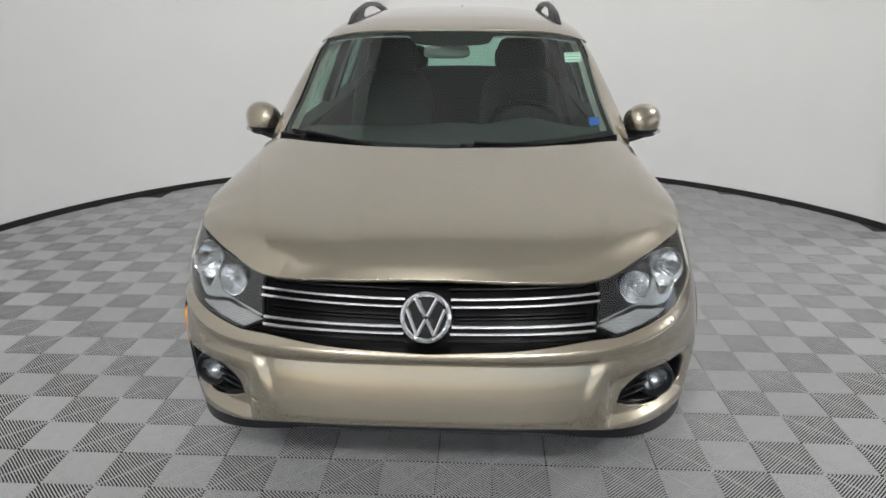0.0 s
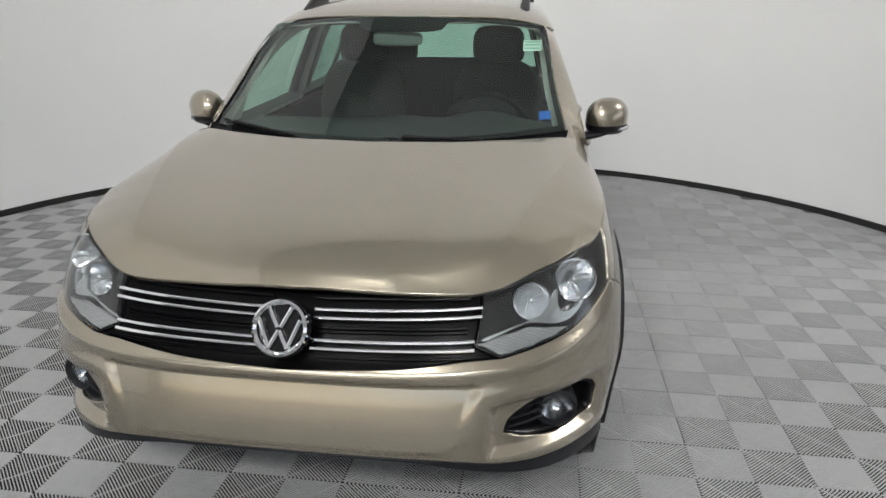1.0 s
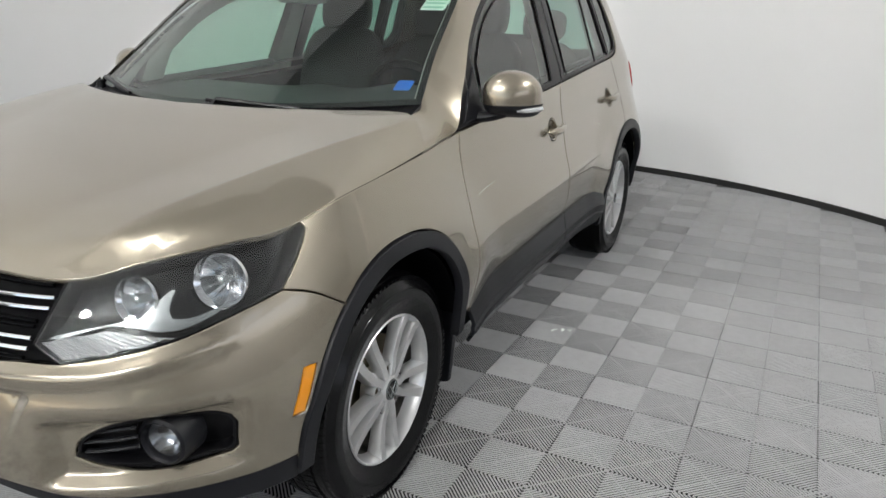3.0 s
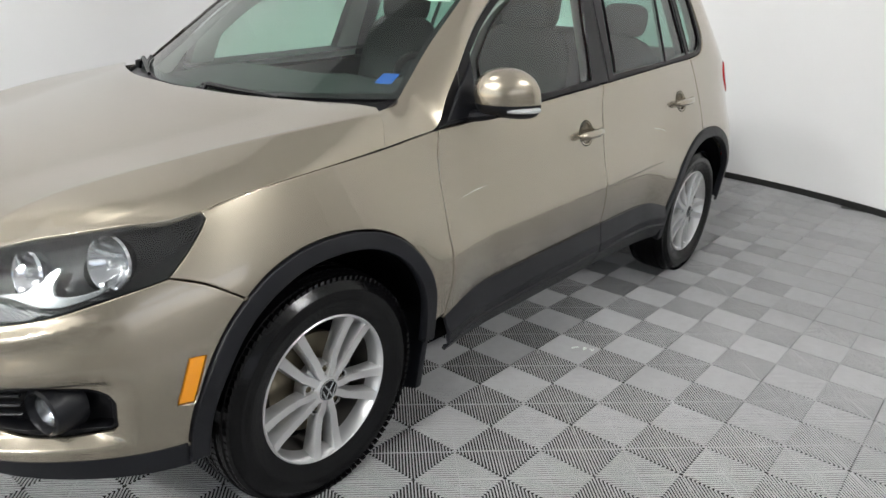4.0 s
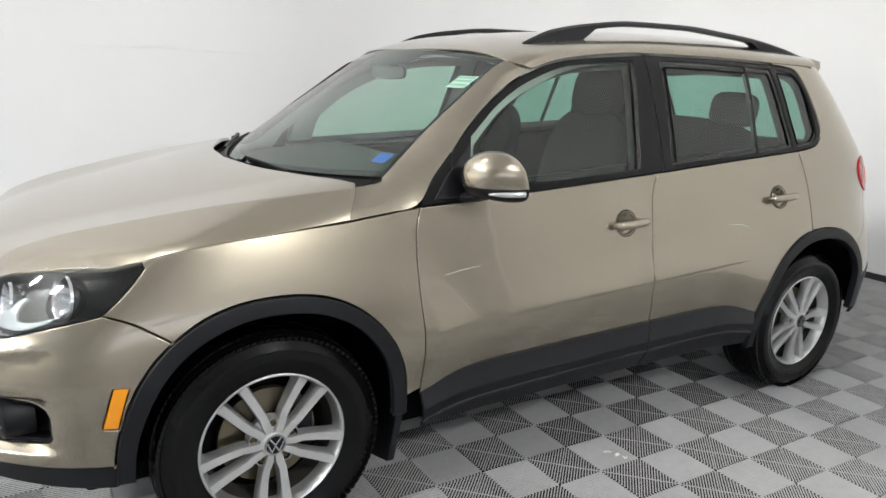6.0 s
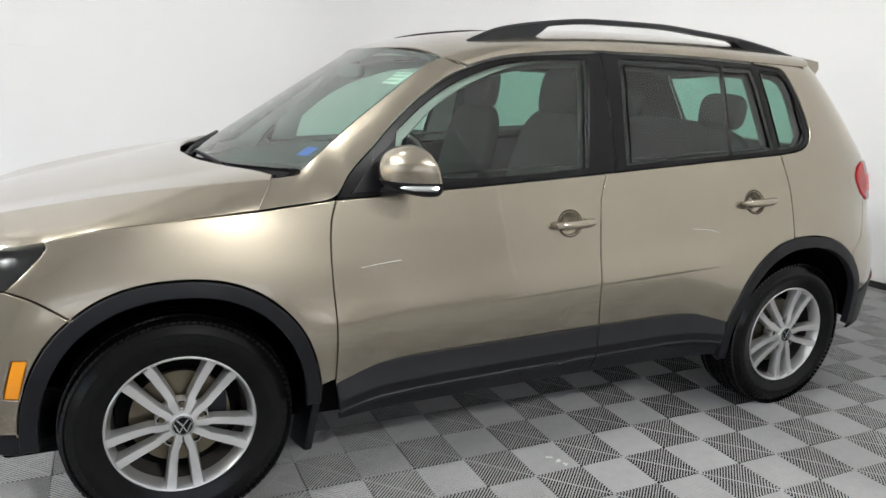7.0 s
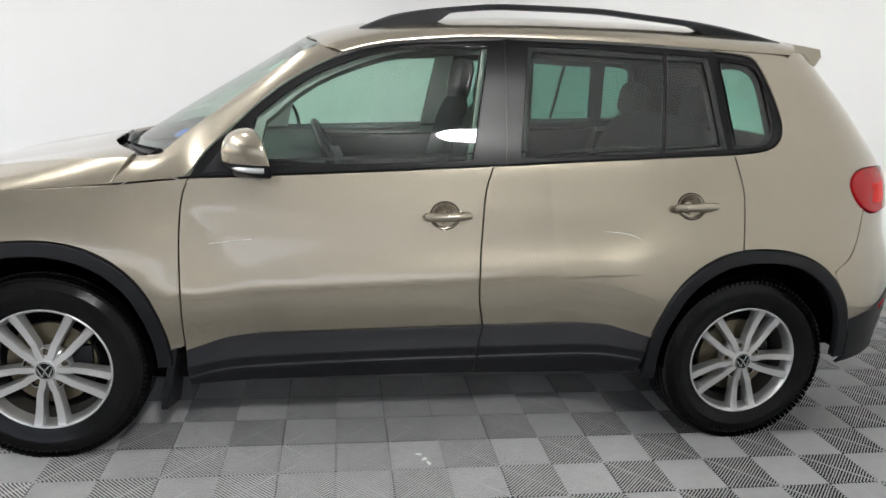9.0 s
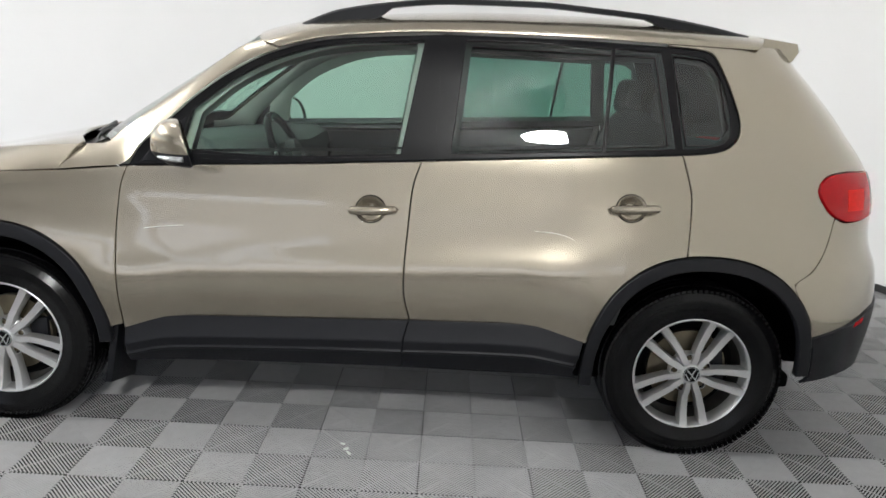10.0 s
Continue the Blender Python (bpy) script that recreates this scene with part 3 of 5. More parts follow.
for d in (0.0, 0.010, 0.020, 0.030):
    row = [by_x(x, scoop_low(x) + d) for x in np.arange(0.51, 0.80, 0.012)]
    BUMP_LINES += [np.array(row), np.array(mirrored(row))]
for d in (-0.012, -0.004, 0.003, 0.010):
    row = [by_x(x, scoop_high(x) + d) for x in np.arange(0.51, 0.80, 0.012)]
    BUMP_LINES += [np.array(row), np.array(mirrored(row))]
finish("front_bumper", sheet(S, [full, FOG, FOG_M, MARK, MARK_M], res=0.028, lines=BUMP_LINES), PAINT, car)
pair("side_marker", S, [MARK], AMBER, car, "amber side marker lamp", lift=-0.003, gap=0.001)
lip = [tuple(q) for q in outline(CX_LOW, [CX_LOW[-1], by_y(-0.42, 0.320)], [by_y(-0.42, 0.320), by_x(0.7, 0.352), by_x(0.55, 0.388), by_x(0.40, 0.420), by_x(0.28, 0.434), by_x(0.0, 0.438)])]
k = int(np.argmin([abs(s - S_FRONT) + abs(z - 0.438) for s, z in lip]))
lip = lip[: k + 1]
finish("bumper_lip", sheet(S, [np.array(lip + mirrored(lip)[1:-1])], lift=-0.004), CLAD, car, "dark grey plastic lower lip")

# grille
GR_TOP = [by_x(0.0, 0.842), by_x(0.25, 0.843), by_x(0.492, 0.845)]
gr = [tuple(q) for q in outline(GR_LOW, [GR_LOW[-1], LAMP_IN[0]], LAMP_IN, LAMP_UP, GR_TOP[::-1])]
k = int(np.argmin([abs(s - S_FRONT) + abs(z - 0.842) for s, z in gr]))
gr = gr[: k + 1]
grille = finish("grille", sheet(S, [np.array(gr + mirrored(gr)[1:-1])], lift=-0.02), GRILLE, car, "black radiator grille")
headlamps = pair("headlamp", S, [outline(LAMP_BACK, LAMP_LOW, LAMP_IN, LAMP_UP, LAMP_TOP)], LENS, car, "clear headlamp lens", depth=0.0, edge=0.0)
tails = pair("tail_lamp", S, [outline(TAIL_IN, [by_y(3.068, 0.955), by_y(3.125, 0.938), by_y(3.21, 0.942), by_x(0.62, 0.95, True)], [by_x(0.62, 0.95, True), by_x(0.60, 1.112, True)])], RED, car, "red tail lamp", lift=0.006)
pair("lamp_window", S, [outline([by_y(3.115, 0.975), by_y(3.205, 0.975)], [by_y(3.205, 0.975), by_y(3.20, 1.058)], [by_y(3.20, 1.058), by_y(3.11, 1.055)], step=0.015)], REDINNER, tails, "brighter red inner lamp window", lift=0.0072, res=0.02, edge=0.002, depth=0.004)

# hood
hood_edge = hermite((-0.8, 0.80), (-0.42, 0.872), (-0.333, 0.905), (0.239, 0.982), (0.5, 1.01))
hood_mid = hermite((-0.02, 0.835), (0.0, 0.845), (0.05, 0.882), (0.18, 0.937), (0.4, 0.99), (0.65, 1.045), (0.9, 1.098), (1.1, 1.12))
shut_z = hermite((-0.333, 0.924), (-0.19, 0.954), (0.03, 0.974), (0.239, 0.990), (0.5, 1.018))
EDGE_AT = {y: S(*by_y(y, shut_z(y))).x for y in (-0.333, -0.19, -0.05, 0.10, 0.239)}
shut_x = hermite((-0.9, EDGE_AT[-0.333]), *sorted(EDGE_AT.items()), (0.5, EDGE_AT[0.239]))


def hood_mid_at(x, y):
    return hood_mid(y + 0.76 - 0.28 * x * x)


def hood_rim(y):
    """The height at which the hood's section ends, so that it lands on the fender's shut line."""
    yy = max(y, -0.333)
    e = (shut_z(yy) - 0.337 * hood_mid_at(shut_x(yy), yy)) / 0.663
    return e + hood_edge(y) - hood_edge(yy)


hood_front = hermite((0, -0.752), (0.25, -0.742), (0.492, -0.698), (0.637, -0.594), (0.746, -0.468), (0.83, -0.333))
# where the crease runs along the hood
fold_x = hermite((-0.8, 0.45), (-0.68, 0.49), (-0.46, 0.567), (-0.26, 0.628), (-0.04, 0.69), (0.15, 0.735), (0.32, 0.757))


def HOOD(p, y):
    xe = shut_x(y) / 0.985
    x = xe * math.sin(min(max(p / 0.8, -0.999), 0.999) * math.pi / 2)
    u = abs(x) / xe
    e, c = hood_rim(y), hood_mid_at(x, y)
    d = abs(x) - fold_x(y)
    ridge = 0.022 * (max(0.0, 1 + d / 0.22) ** 1.5 if d < 0 else max(0.0, 1 - d / (xe - fold_x(y))))
    return Vector((x, y, e + (c - e) * math.sqrt(max(0.0, 1 - u**8)) + ridge * sstep(0.0, 0.09, y - hood_front(abs(x)))))


def hp(x, y):
    return (0.8 * math.asin(min(0.9999, x / (shut_x(y) / 0.985))) / (math.pi / 2), y)


hb = [hp(0, 0.095), hp(0.3, 0.128), hp(0.55, 0.214), hp(0.66, 0.268), hp(0.722, 0.306)]
hs = [hp(0.722, 0.306), hp(0.770, 0.285), hp(0.800, 0.262), hp(shut_x(0.247), 0.247)]
hf = [hp(shut_x(y), y) for y in (0.247, 0.10, -0.05, -0.19, -0.333)]
hh = [hp(shut_x(-0.333), -0.333), hp(0.785, -0.410), hp(0.746, -0.468), hp(0.637, -0.594), hp(0.492, -0.698), hp(0.25, -0.742), hp(0.0, -0.752)]
hood = [tuple(q) for q in outline(hb, hs, hf, hh)]
k = int(np.argmin([abs(a) + abs(b + 0.752) for a, b in hood]))
hood = hood[: k + 1]
FOLD = []
for d in (-0.025, -0.012, -0.006, 0.0, 0.006, 0.012, 0.025):
    row = [hp(fold_x(y) + d, y) for y in np.arange(-0.70, 0.28, 0.02)]
    FOLD += [np.array(row), np.array([(-a, b) for a, b in row])]
finish("hood", sheet(HOOD, [np.array(hood + [(-a, b) for a, b in hood[::-1]][1:-1])], res=0.03, lines=FOLD), PAINT, car)

# windscreen
def SCREEN(x, z):
    k = sstep(1.1, 1.5, z)
    return Vector((x, 0.125 + 0.04 * k + 1.45 * (z - 1.06) + 0.25 * max(0, z - 1.3) ** 2 + (0.44 - 0.108 * k) * x * x, z))


SC = [(0.715, 1.085), (0.665, 1.25), (0.637, 1.385), (0.608, 1.487)]
sc = outline([(-0.715, 1.085), (-0.4, 1.06), (0, 1.05), (0.4, 1.06), (0.715, 1.085)], SC, [(0.608, 1.487), (0.3, 1.512), (0, 1.521), (-0.3, 1.512), (-0.608, 1.487)], [(-x, z) for x, z in SC[::-1]], step=0.04)
ws = finish("windscreen", sheet(lambda x, z: SCREEN(x, z), [sc], res=0.05, edge=0, depth=0, gap=0), GLASS, car, "green-tinted windscreen")
ws.visible_shadow = False

# roof
roof_edge = hermite((0.842, 1.368), (0.992, 1.449), (1.20, 1.504), (1.604, 1.540), (2.05, 1.545), (2.432, 1.539), (2.9, 1.53), (3.3, 1.50))
roof_mid = hermite((0.76, 1.476), (0.85, 1.520), (0.93, 1.550), (1.1, 1.590), (1.36, 1.619), (1.8, 1.646), (2.12, 1.650), (2.5, 1.638), (2.9, 1.598), (3.1, 1.57))


def roof_x(y):
    return half_width(roof_edge(y)) + 0.002


def ROOF(p, y):
    x = roof_x(y) * math.sin(min(max(p / 0.6, -0.999), 0.999) * math.pi / 2)
    u = abs(x) / roof_x(y)
    e, c = roof_edge(y), roof_mid(y - 0.05 * x * x)
    return Vector((x, y, e + (c - e) * math.sqrt(max(0.0, 1 - u**3.2))))


def rp(x, y):
    return (0.6 * math.asin(min(0.999, x / roof_x(y))) / (math.pi / 2), y)


rf = [rp(0, 0.848), rp(0.27, 0.866), rp(0.45, 0.894), rp(0.612, 0.926)]
re = [rp(0.612, 0.926), (0.588, 1.008)]
rs = [(0.588, 1.008), (0.592, 1.3), (0.594, 1.7), (0.594, 2.4), (0.594, 2.76)]
rr = [(0.594, 2.76), rp(0.45, 2.83), rp(0.0, 2.90)]
rl = [tuple(q) for q in outline(rf, re, rs, rr)]
k = int(np.argmin([abs(a) + abs(b - 2.90) for a, b in rl]))
rl = rl[: k + 1]
roof_loop = np.array(rl + [(-a, b) for a, b in rl[::-1]][1:-1])
finish("roof", sheet(ROOF, [roof_loop], res=0.05, gap=0, edge=0.002, depth=0.005), PAINT, car)


def along(curve, t):
    """The point at the fraction t of a polyline."""
    k = min(int(t * (len(curve) - 1)), len(curve) - 2)
    return Vector(curve[k]).lerp(Vector(curve[k + 1]), t * (len(curve) - 1) - k)


def strip(low, top, bulge, n=40, m=8, power=0.8):
    """A bowed band between two curves."""
    bm = bmesh.new()
    rows = []
    for i in range(n + 1):
        a, b = along(low, i / n), along(top, i / n)
        rows.append([bm.verts.new(a.lerp(b, j / m) + bulge(i / n) * math.sin(math.pi * j / m) ** power) for j in range(m + 1)])
    for a, b in zip(rows, rows[1:]):
        for j in range(m):
            bm.faces.new((a[j], a[j + 1], b[j + 1], b[j]))
    bmesh.ops.recalc_face_normals(bm, faces=bm.faces)
    if sum((f.normal.x for f in bm.faces)) < 0:
        for f in bm.faces:
            f.normal_flip()
    return bm


def screen_out(x, z):
    return tuple(SCREEN(x, z) + Vector((0.004, -0.004, 0.004)))


# windscreen pillars run from the corner behind the hood up to the roof
low = spline([tuple(S(*q)) for q in ((0.247, 0.994), (0.38, 1.010), (0.46, 1.019), (0.500, 1.045), (0.541, 1.106), (0.631, 1.193), (0.729, 1.287), (0.844, 1.373), (0.927, 1.421), (1.006, 1.453))], 0.01)
top = spline([(0.722, 0.300, 1.077), (0.719, 0.345, 1.081), screen_out(0.712, 1.092), screen_out(0.695, 1.15), screen_out(0.665, 1.25), screen_out(0.637, 1.385), screen_out(0.620, 1.45), tuple(ROOF(*rp(0.612, 0.926)))], 0.01)
pillar_bm = strip(low, top, lambda t: Vector((0.8, -0.35, 0.5)).normalized() * (0.008 - 0.004 * t))
inner_pillar = strip([Vector(q) + Vector((-0.045, 0.03, 0.0)) for q in low], [Vector(q) + Vector((-0.045, 0.02, -0.018)) for q in top], lambda t: Vector((-0.012, 0.01, 0)))


def both(name, bm, mat, parent, label="", smooth=True):
    """A part and its mirror image on the other side."""
    other = bm.copy()
    bmesh.ops.scale(other, vec=(-1, 1, 1), verts=other.verts)
    bmesh.ops.reverse_faces(other, faces=other.faces)
    return [part(name, bm, mat, parent, label, smooth), part(name, other, mat, parent, label, smooth)]


both("windscreen_pillar", pillar_bm, PAINT, car)
both("pillar_trim", inner_pillar, LINING, car, "pale grey inner pillar trim")

# underbody, wheel houses and cabin floor
bm = bmesh.new()
box(bm, -0.70, 0.70, -0.50, 3.05, 0.24, 0.30, 0.02)
box(bm, -0.50, 0.50, -0.60, 3.1, 0.30, 0.55)
box(bm, -0.79, 0.79, 0.426, 2.17, 0.285, 0.58)
box(bm, -0.66, 0.66, 3.035, 3.26, 0.34, 0.60)
part("underbody", bm, DARK, car, "black underbody", smooth=False)


def wheel_house(c):
    bm = bmesh.new()
    n = 24
    rows = []
    for k in range(n + 1):
        a = radians(6 + 168 * k / n)
        y, z = c + 0.425 * math.cos(a), WZ + 0.425 * math.sin(a)
        rows.append([bm.verts.new((x, y, z)) for x in (0.50, 0.855)])
    hub = bm.verts.new((0.50, c, WZ))
    for a, b in zip(rows, rows[1:]):
        bm.faces.new((a[0], a[1], b[1], b[0]))
        bm.faces.new((hub, a[0], b[0]))
    return bm


for c in (0.0, WB):
    both("wheel_house", wheel_house(c), DARK, car)

# ---- wheels ----
def wheel(x_sign, c):
    """A five twin-spoke alloy wheel with its tyre; local x points outwards."""
    bm = bmesh.new()
    lathe(bm, [(0.2005, -0.036), (0.2085, -0.008), (0.2125, 0.006), (0.2155, 0.011), (0.219, 0.0125), (0.222, 0.010), (0.223, 0.002), (0.218, -0.02), (0.207, -0.04), (0.205, -0.18)], "x", 72)
    rim = part("wheel", bm, ALLOY, car, "silver alloy wheel with five twin spokes")
    bm = bmesh.new()
    lathe(bm, [(0.192, -0.17), (0.194, -0.09), (0.201, -0.035)], "x", 72)
    part("barrel", bm, SHADED_RIM, rim, "silver inner rim, darkened for the shade behind the spokes")
    bm = bmesh.new()
    prof = [(0.222, -0.175), (0.250, -0.19), (0.290, -0.193), (0.322, -0.180), (0.338, -0.160), (0.3425, -0.12), (0.3425, -0.05), (0.338, -0.005), (0.322, 0.012), (0.300, 0.022), (0.298, 0.024), (0.270, 0.026), (0.266, 0.0245), (0.245, 0.018), (0.228, 0.010), (0.218, 0.008)]
    lathe(bm, prof, "x", 96)
    for v in bm.verts:
        v.co.z = max(v.co.z, -0.3325)
    part("tyre", bm, TYRE, rim, "black rubber tyre")
    # tread blocks round the shoulder
    bm = bmesh.new()
    for k in range(100):
        for xx, wd in ((-0.003, 0.034), (-0.045, 0.03), (-0.085, 0.03), (-0.125, 0.03), (-0.165, 0.034)):
            rr = 0.3385 if -0.14 < xx < -0.03 else 0.3295
            m = Matrix.Rotation(2 * math.pi * (k + (0.5 if xx in (-0.045, -0.125) else 0)) / 100, 4, "X") @ Matrix.Translation((xx, 0, rr))
            box(bm, -wd / 2, wd / 2, -0.0085, 0.0085, -0.004, 0.0055, 0, m @ Matrix.Rotation(radians(14 if xx > -0.085 else -14), 4, "Z"))
    for v in bm.verts:
        v.co.z = max(v.co.z, -0.3325)
    part("tread", bm, TYRE, rim, smooth=False)
    # spokes
    for k in range(5):
        for sg in (-1, 1):
            bm = bmesh.new()
            sec = []
            for r, off, wd, h, b in ((0.034, 0.0115, 0.0115, 0.007, -0.030), (0.058, 0.0155, 0.0145, 0.0065, -0.030), (0.076, 0.0205, 0.0148, 0.005, -0.030), (0.088, 0.0255, 0.0142, 0.0035, -0.030), (0.13, 0.0312, 0.0150, 0.002, -0.032), (0.175, 0.0362, 0.0162, 0.004, -0.036), (0.202, 0.0390, 0.0172, 0.008, -0.04), (0.2105, 0.0400, 0.0176, 0.0105, -0.03)):
                row = []
                for dy, dx in ((-wd * 1.1, b), (-wd, h - 0.009), (-wd * 0.78, h), (wd * 0.78, h), (wd, h - 0.009), (wd * 1.1, b)):
                    row.append(bm.verts.new((dx, sg * off + dy, r)))
                sec.append(row)
            for a, b in zip(sec, sec[1:]):
                for j in range(5):
                    bm.faces.new((a[j], a[j + 1], b[j + 1], b[j]))
            bm.faces.new(sec[0])
            bm.faces.new(sec[-1][::-1])
            bmesh.ops.recalc_face_normals(bm, faces=bm.faces)
            bmesh.ops.rotate(bm, cent=(0, 0, 0), matrix=Matrix.Rotation(radians(180 + 72 * k), 3, "X"), verts=bm.verts)
            part("spoke", bm, ALLOY, rim)
    bm = bmesh.new()
    lathe(bm, [(0.0325, 0.0125), (0.037, 0.011), (0.041, 0.004), (0.046, -0.006), (0.060, -0.012), (0.070, -0.016), (0.076, -0.024), (0.074, -0.05), (0.03, -0.05)], "x", 40)
    part("hub", bm, ALLOY, rim)
    bm = bmesh.new()
    lathe(bm, [(0.0005, 0.0135), (0.026, 0.0135), (0.028, 0.0135), (0.0315, 0.0125), (0.033, 0.008)], "x", 40)
    part("hub_cap", bm, TRIM, rim, "black round hub cap with a silver emblem")
    bm = bmesh.new()
    lathe(bm, [(0.0275, 0.0135), (0.028, 0.0150), (0.0305, 0.0150), (0.031, 0.0125)], "x", 40)
    for y0, z0, y1, z1 in ((-0.017, 0.020, 0.0, -0.001), (0.017, 0.020, 0.0, -0.001), (-0.025, 0.008, -0.011, -0.023), (-0.011, -0.023, 0.0, -0.003), (0.0, -0.003, 0.011, -0.023), (0.011, -0.023, 0.025, 0.008)):
        tube(bm, [(0.0145, y0, z0), (0.0145, y1, z1)], 0.0026, 6)
    part("emblem", bm, SATIN, rim, "silver ring emblem")
    for k in range(5):
        a = radians(180 + 36 + 72 * k)
        bm = bmesh.new()
        at = (0, 0.0605 * math.sin(a), 0.0605 * math.cos(a))
        lathe(bm, [(0.0105, -0.012), (0.0105, -0.0045), (0.0085, -0.003), (0.0062, -0.003), (0.0058, -0.009), (0.0002, -0.009)], "x", 6, at)
        part("wheel_bolt", bm, STEEL, rim, "dark steel wheel bolt")
        # black lining puts the shade of the bolt's recess into its colour
        bm = bmesh.new()
        lathe(bm, [(0.0005, -0.0118), (0.0160, -0.0118), (0.0162, 0.0005)], "x", 20, at)
        part("bolt_pocket_shade", bm, SEAL, rim)
        bm = bmesh.new()
        lathe(bm, [(0.0160, -0.004), (0.0163, 0.0012), (0.0185, 0.0012), (0.0205, -0.004), (0.0215, -0.03)], "x", 20, at)
        part("bolt_collar", bm, ALLOY, rim)
    bm = bmesh.new()
    lathe(bm, [(0.06, -0.06), (0.150, -0.06), (0.150, -0.085), (0.06, -0.085)], "x", 48)
    part("brake_disc", bm, STEEL, rim, "worn steel brake disc")
    bm = bmesh.new()
    lathe(bm, [(0.0005, -0.09), (0.189, -0.10)], "x", 40)
    part("backing_plate", bm, DARK, rim)
    bm = bmesh.new()
    box(bm, -0.10, -0.045, 0.07, 0.14, -0.07, 0.07, 0.012)
    part("brake_caliper", bm, CLAD, rim)
    rim.matrix_world = Matrix.Translation((x_sign * 0.835, c, WZ + 0.006)) @ Matrix.Rotation(radians(10 if c else 0), 4, "X") @ (Matrix.Identity(4) if x_sign > 0 else Matrix.Rotation(math.pi, 4, "Z"))
    return rim


for sg in (1, -1):
    for c in (0.0, WB):
        wheel(sg, c)

# ---- rear end ----
rb_arch = arch(WB, WR, 46, -2, 10)
BUMP_MID = [by_y(2.99, 0.519), by_y(3.182, 0.569), by_x(0.70, 0.605, True), by_x(0.4, 0.62, True), by_x(0.0, 0.62, True)]
up = [tuple(q) for q in outline(QUART_B, [QUART_B[-1], rb_arch[0]], [q for q in rb_arch if q[1] > 0.53], [rb_arch[4], BUMP_MID[0]], BUMP_MID, [BUMP_MID[-1], by_x(0.0, 0.74, True)], [by_x(0.0, 0.74, True), by_x(0.5, 0.76, True), by_x(0.62, 0.95, True)], [by_x(0.62, 0.95, True), by_y(3.125, 0.938), QUART_B[0]])]


def halves(first, rear=True):
    """A full loop from its driver's-side half, which starts and ends on the middle line."""
    return np.array(list(first) + mirrored(list(first), rear)[1:-1])


ub = outline([by_x(0.0, 0.62, True), by_x(0.4, 0.62, True), by_x(0.70, 0.605, True), by_y(3.182, 0.569), by_y(2.995, 0.522)], [q for q in rb_arch[::-1] if q[1] > 0.53], QUART_B[::-1], [QUART_B[0], by_y(3.125, 0.938), by_x(0.62, 0.95, True)], [by_x(0.62, 0.95, True), by_x(0.5, 0.76, True), by_x(0.0, 0.74, True)])
k = int(np.argmin(np.abs(ub[:, 0] - S_REAR) + np.abs(ub[:, 1] - 0.74)))
finish("rear_bumper", sheet(S, [halves([tuple(q) for q in ub[: k + 1]])], res=0.04), PAINT, car)
lb = outline([by_x(0.0, 0.33, True), by_x(0.5, 0.33, True), by_y(3.2, 0.35), by_y(3.005, 0.335)], [q for q in rb_arch[::-1] if q[1] < 0.52 and q[1] > 0.34], [by_y(2.995, 0.522), by_y(3.182, 0.569), by_x(0.70, 0.605, True), by_x(0.4, 0.62, True), by_x(0.0, 0.62, True)])
k = int(np.argmin(np.abs(lb[:, 0] - S_REAR) + np.abs(lb[:, 1] - 0.62)))
finish("bumper_cladding", sheet(S, [halves([tuple(q) for q in lb[: k + 1]])], res=0.04, lift=0.006), CLAD, car, "dark grey plastic rear bumper skirt")
pair("rear_reflector", S, [outline([by_y(3.19, 0.548), by_y(3.24, 0.556)], [by_y(3.24, 0.556), by_y(3.245, 0.578)], [by_y(3.245, 0.578), by_y(3.195, 0.567)], step=0.01)], RED, car, "red bumper reflector", lift=0.010, edge=0.002)
REAR_GLASS = outline([by_x(-0.56, 1.175, True), by_x(0.0, 1.15, True), by_x(0.56, 1.175, True)], [by_x(0.56, 1.175, True), by_x(0.528, 1.33, True), by_x(0.485, 1.48, True)], [by_x(0.485, 1.48, True), by_x(0, 1.51, True), by_x(-0.485, 1.48, True)], [by_x(-0.485, 1.48, True), by_x(-0.528, 1.33, True), by_x(-0.56, 1.175, True)], step=0.05)
gate = outline([by_x(0.0, 0.75, True), by_x(0.5, 0.77, True), by_x(0.61, 0.95, True)], [by_x(0.61, 0.95, True), by_x(0.595, 1.112, True)], GATE, [GATE[-1], by_x(0.0, 1.55, True)])
k = int(np.argmin(np.abs(gate[:, 0] - S_REAR) + np.abs(gate[:, 1] - 1.55)))
tailgate = finish("tailgate", sheet(S, [halves([tuple(q) for q in gate[: k + 1]]), REAR_GLASS], res=0.05), PAINT, car)
rg = finish("rear_window", sheet(S, [REAR_GLASS], res=0.06, gap=-0.006, edge=0, depth=0, lift=-0.008), PRIVACY, tailgate, "dark-tinted rear window")
rg.data.materials[0] = REARGLASS
rg.visible_shadow = False
# roof spoiler
bm = bmesh.new()
n = 24
rows = []
for i in range(n + 1):
    x = -0.52 + 1.04 * i / n
    k = 1 - (abs(x) / 0.52) ** 2.5
    y0, y1 = 2.79 + 0.09 * k, 2.952 + 0.13 * k
    z0 = ROOF(*rp(abs(x), y0)).z + 0.001
    end = 1.0 - 0.5 * (1 if i in (0, n) else 0)
    rows.append([bm.verts.new(p) for p in ((x, y0, z0), (x, y0 + 0.08, z0 - 0.008), (x, y1 - 0.01, z0 - 0.030 * end - 0.002), (x, y1, z0 - 0.046), (x, y1 - 0.020, z0 - 0.082), (x, y0 + 0.07, z0 - 0.105), (x, y0, z0 - 0.05))])
for a, b in zip(rows, rows[1:]):
    for j in range(7):
        bm.faces.new((a[j], a[(j + 1) % 7], b[(j + 1) % 7], b[j]))
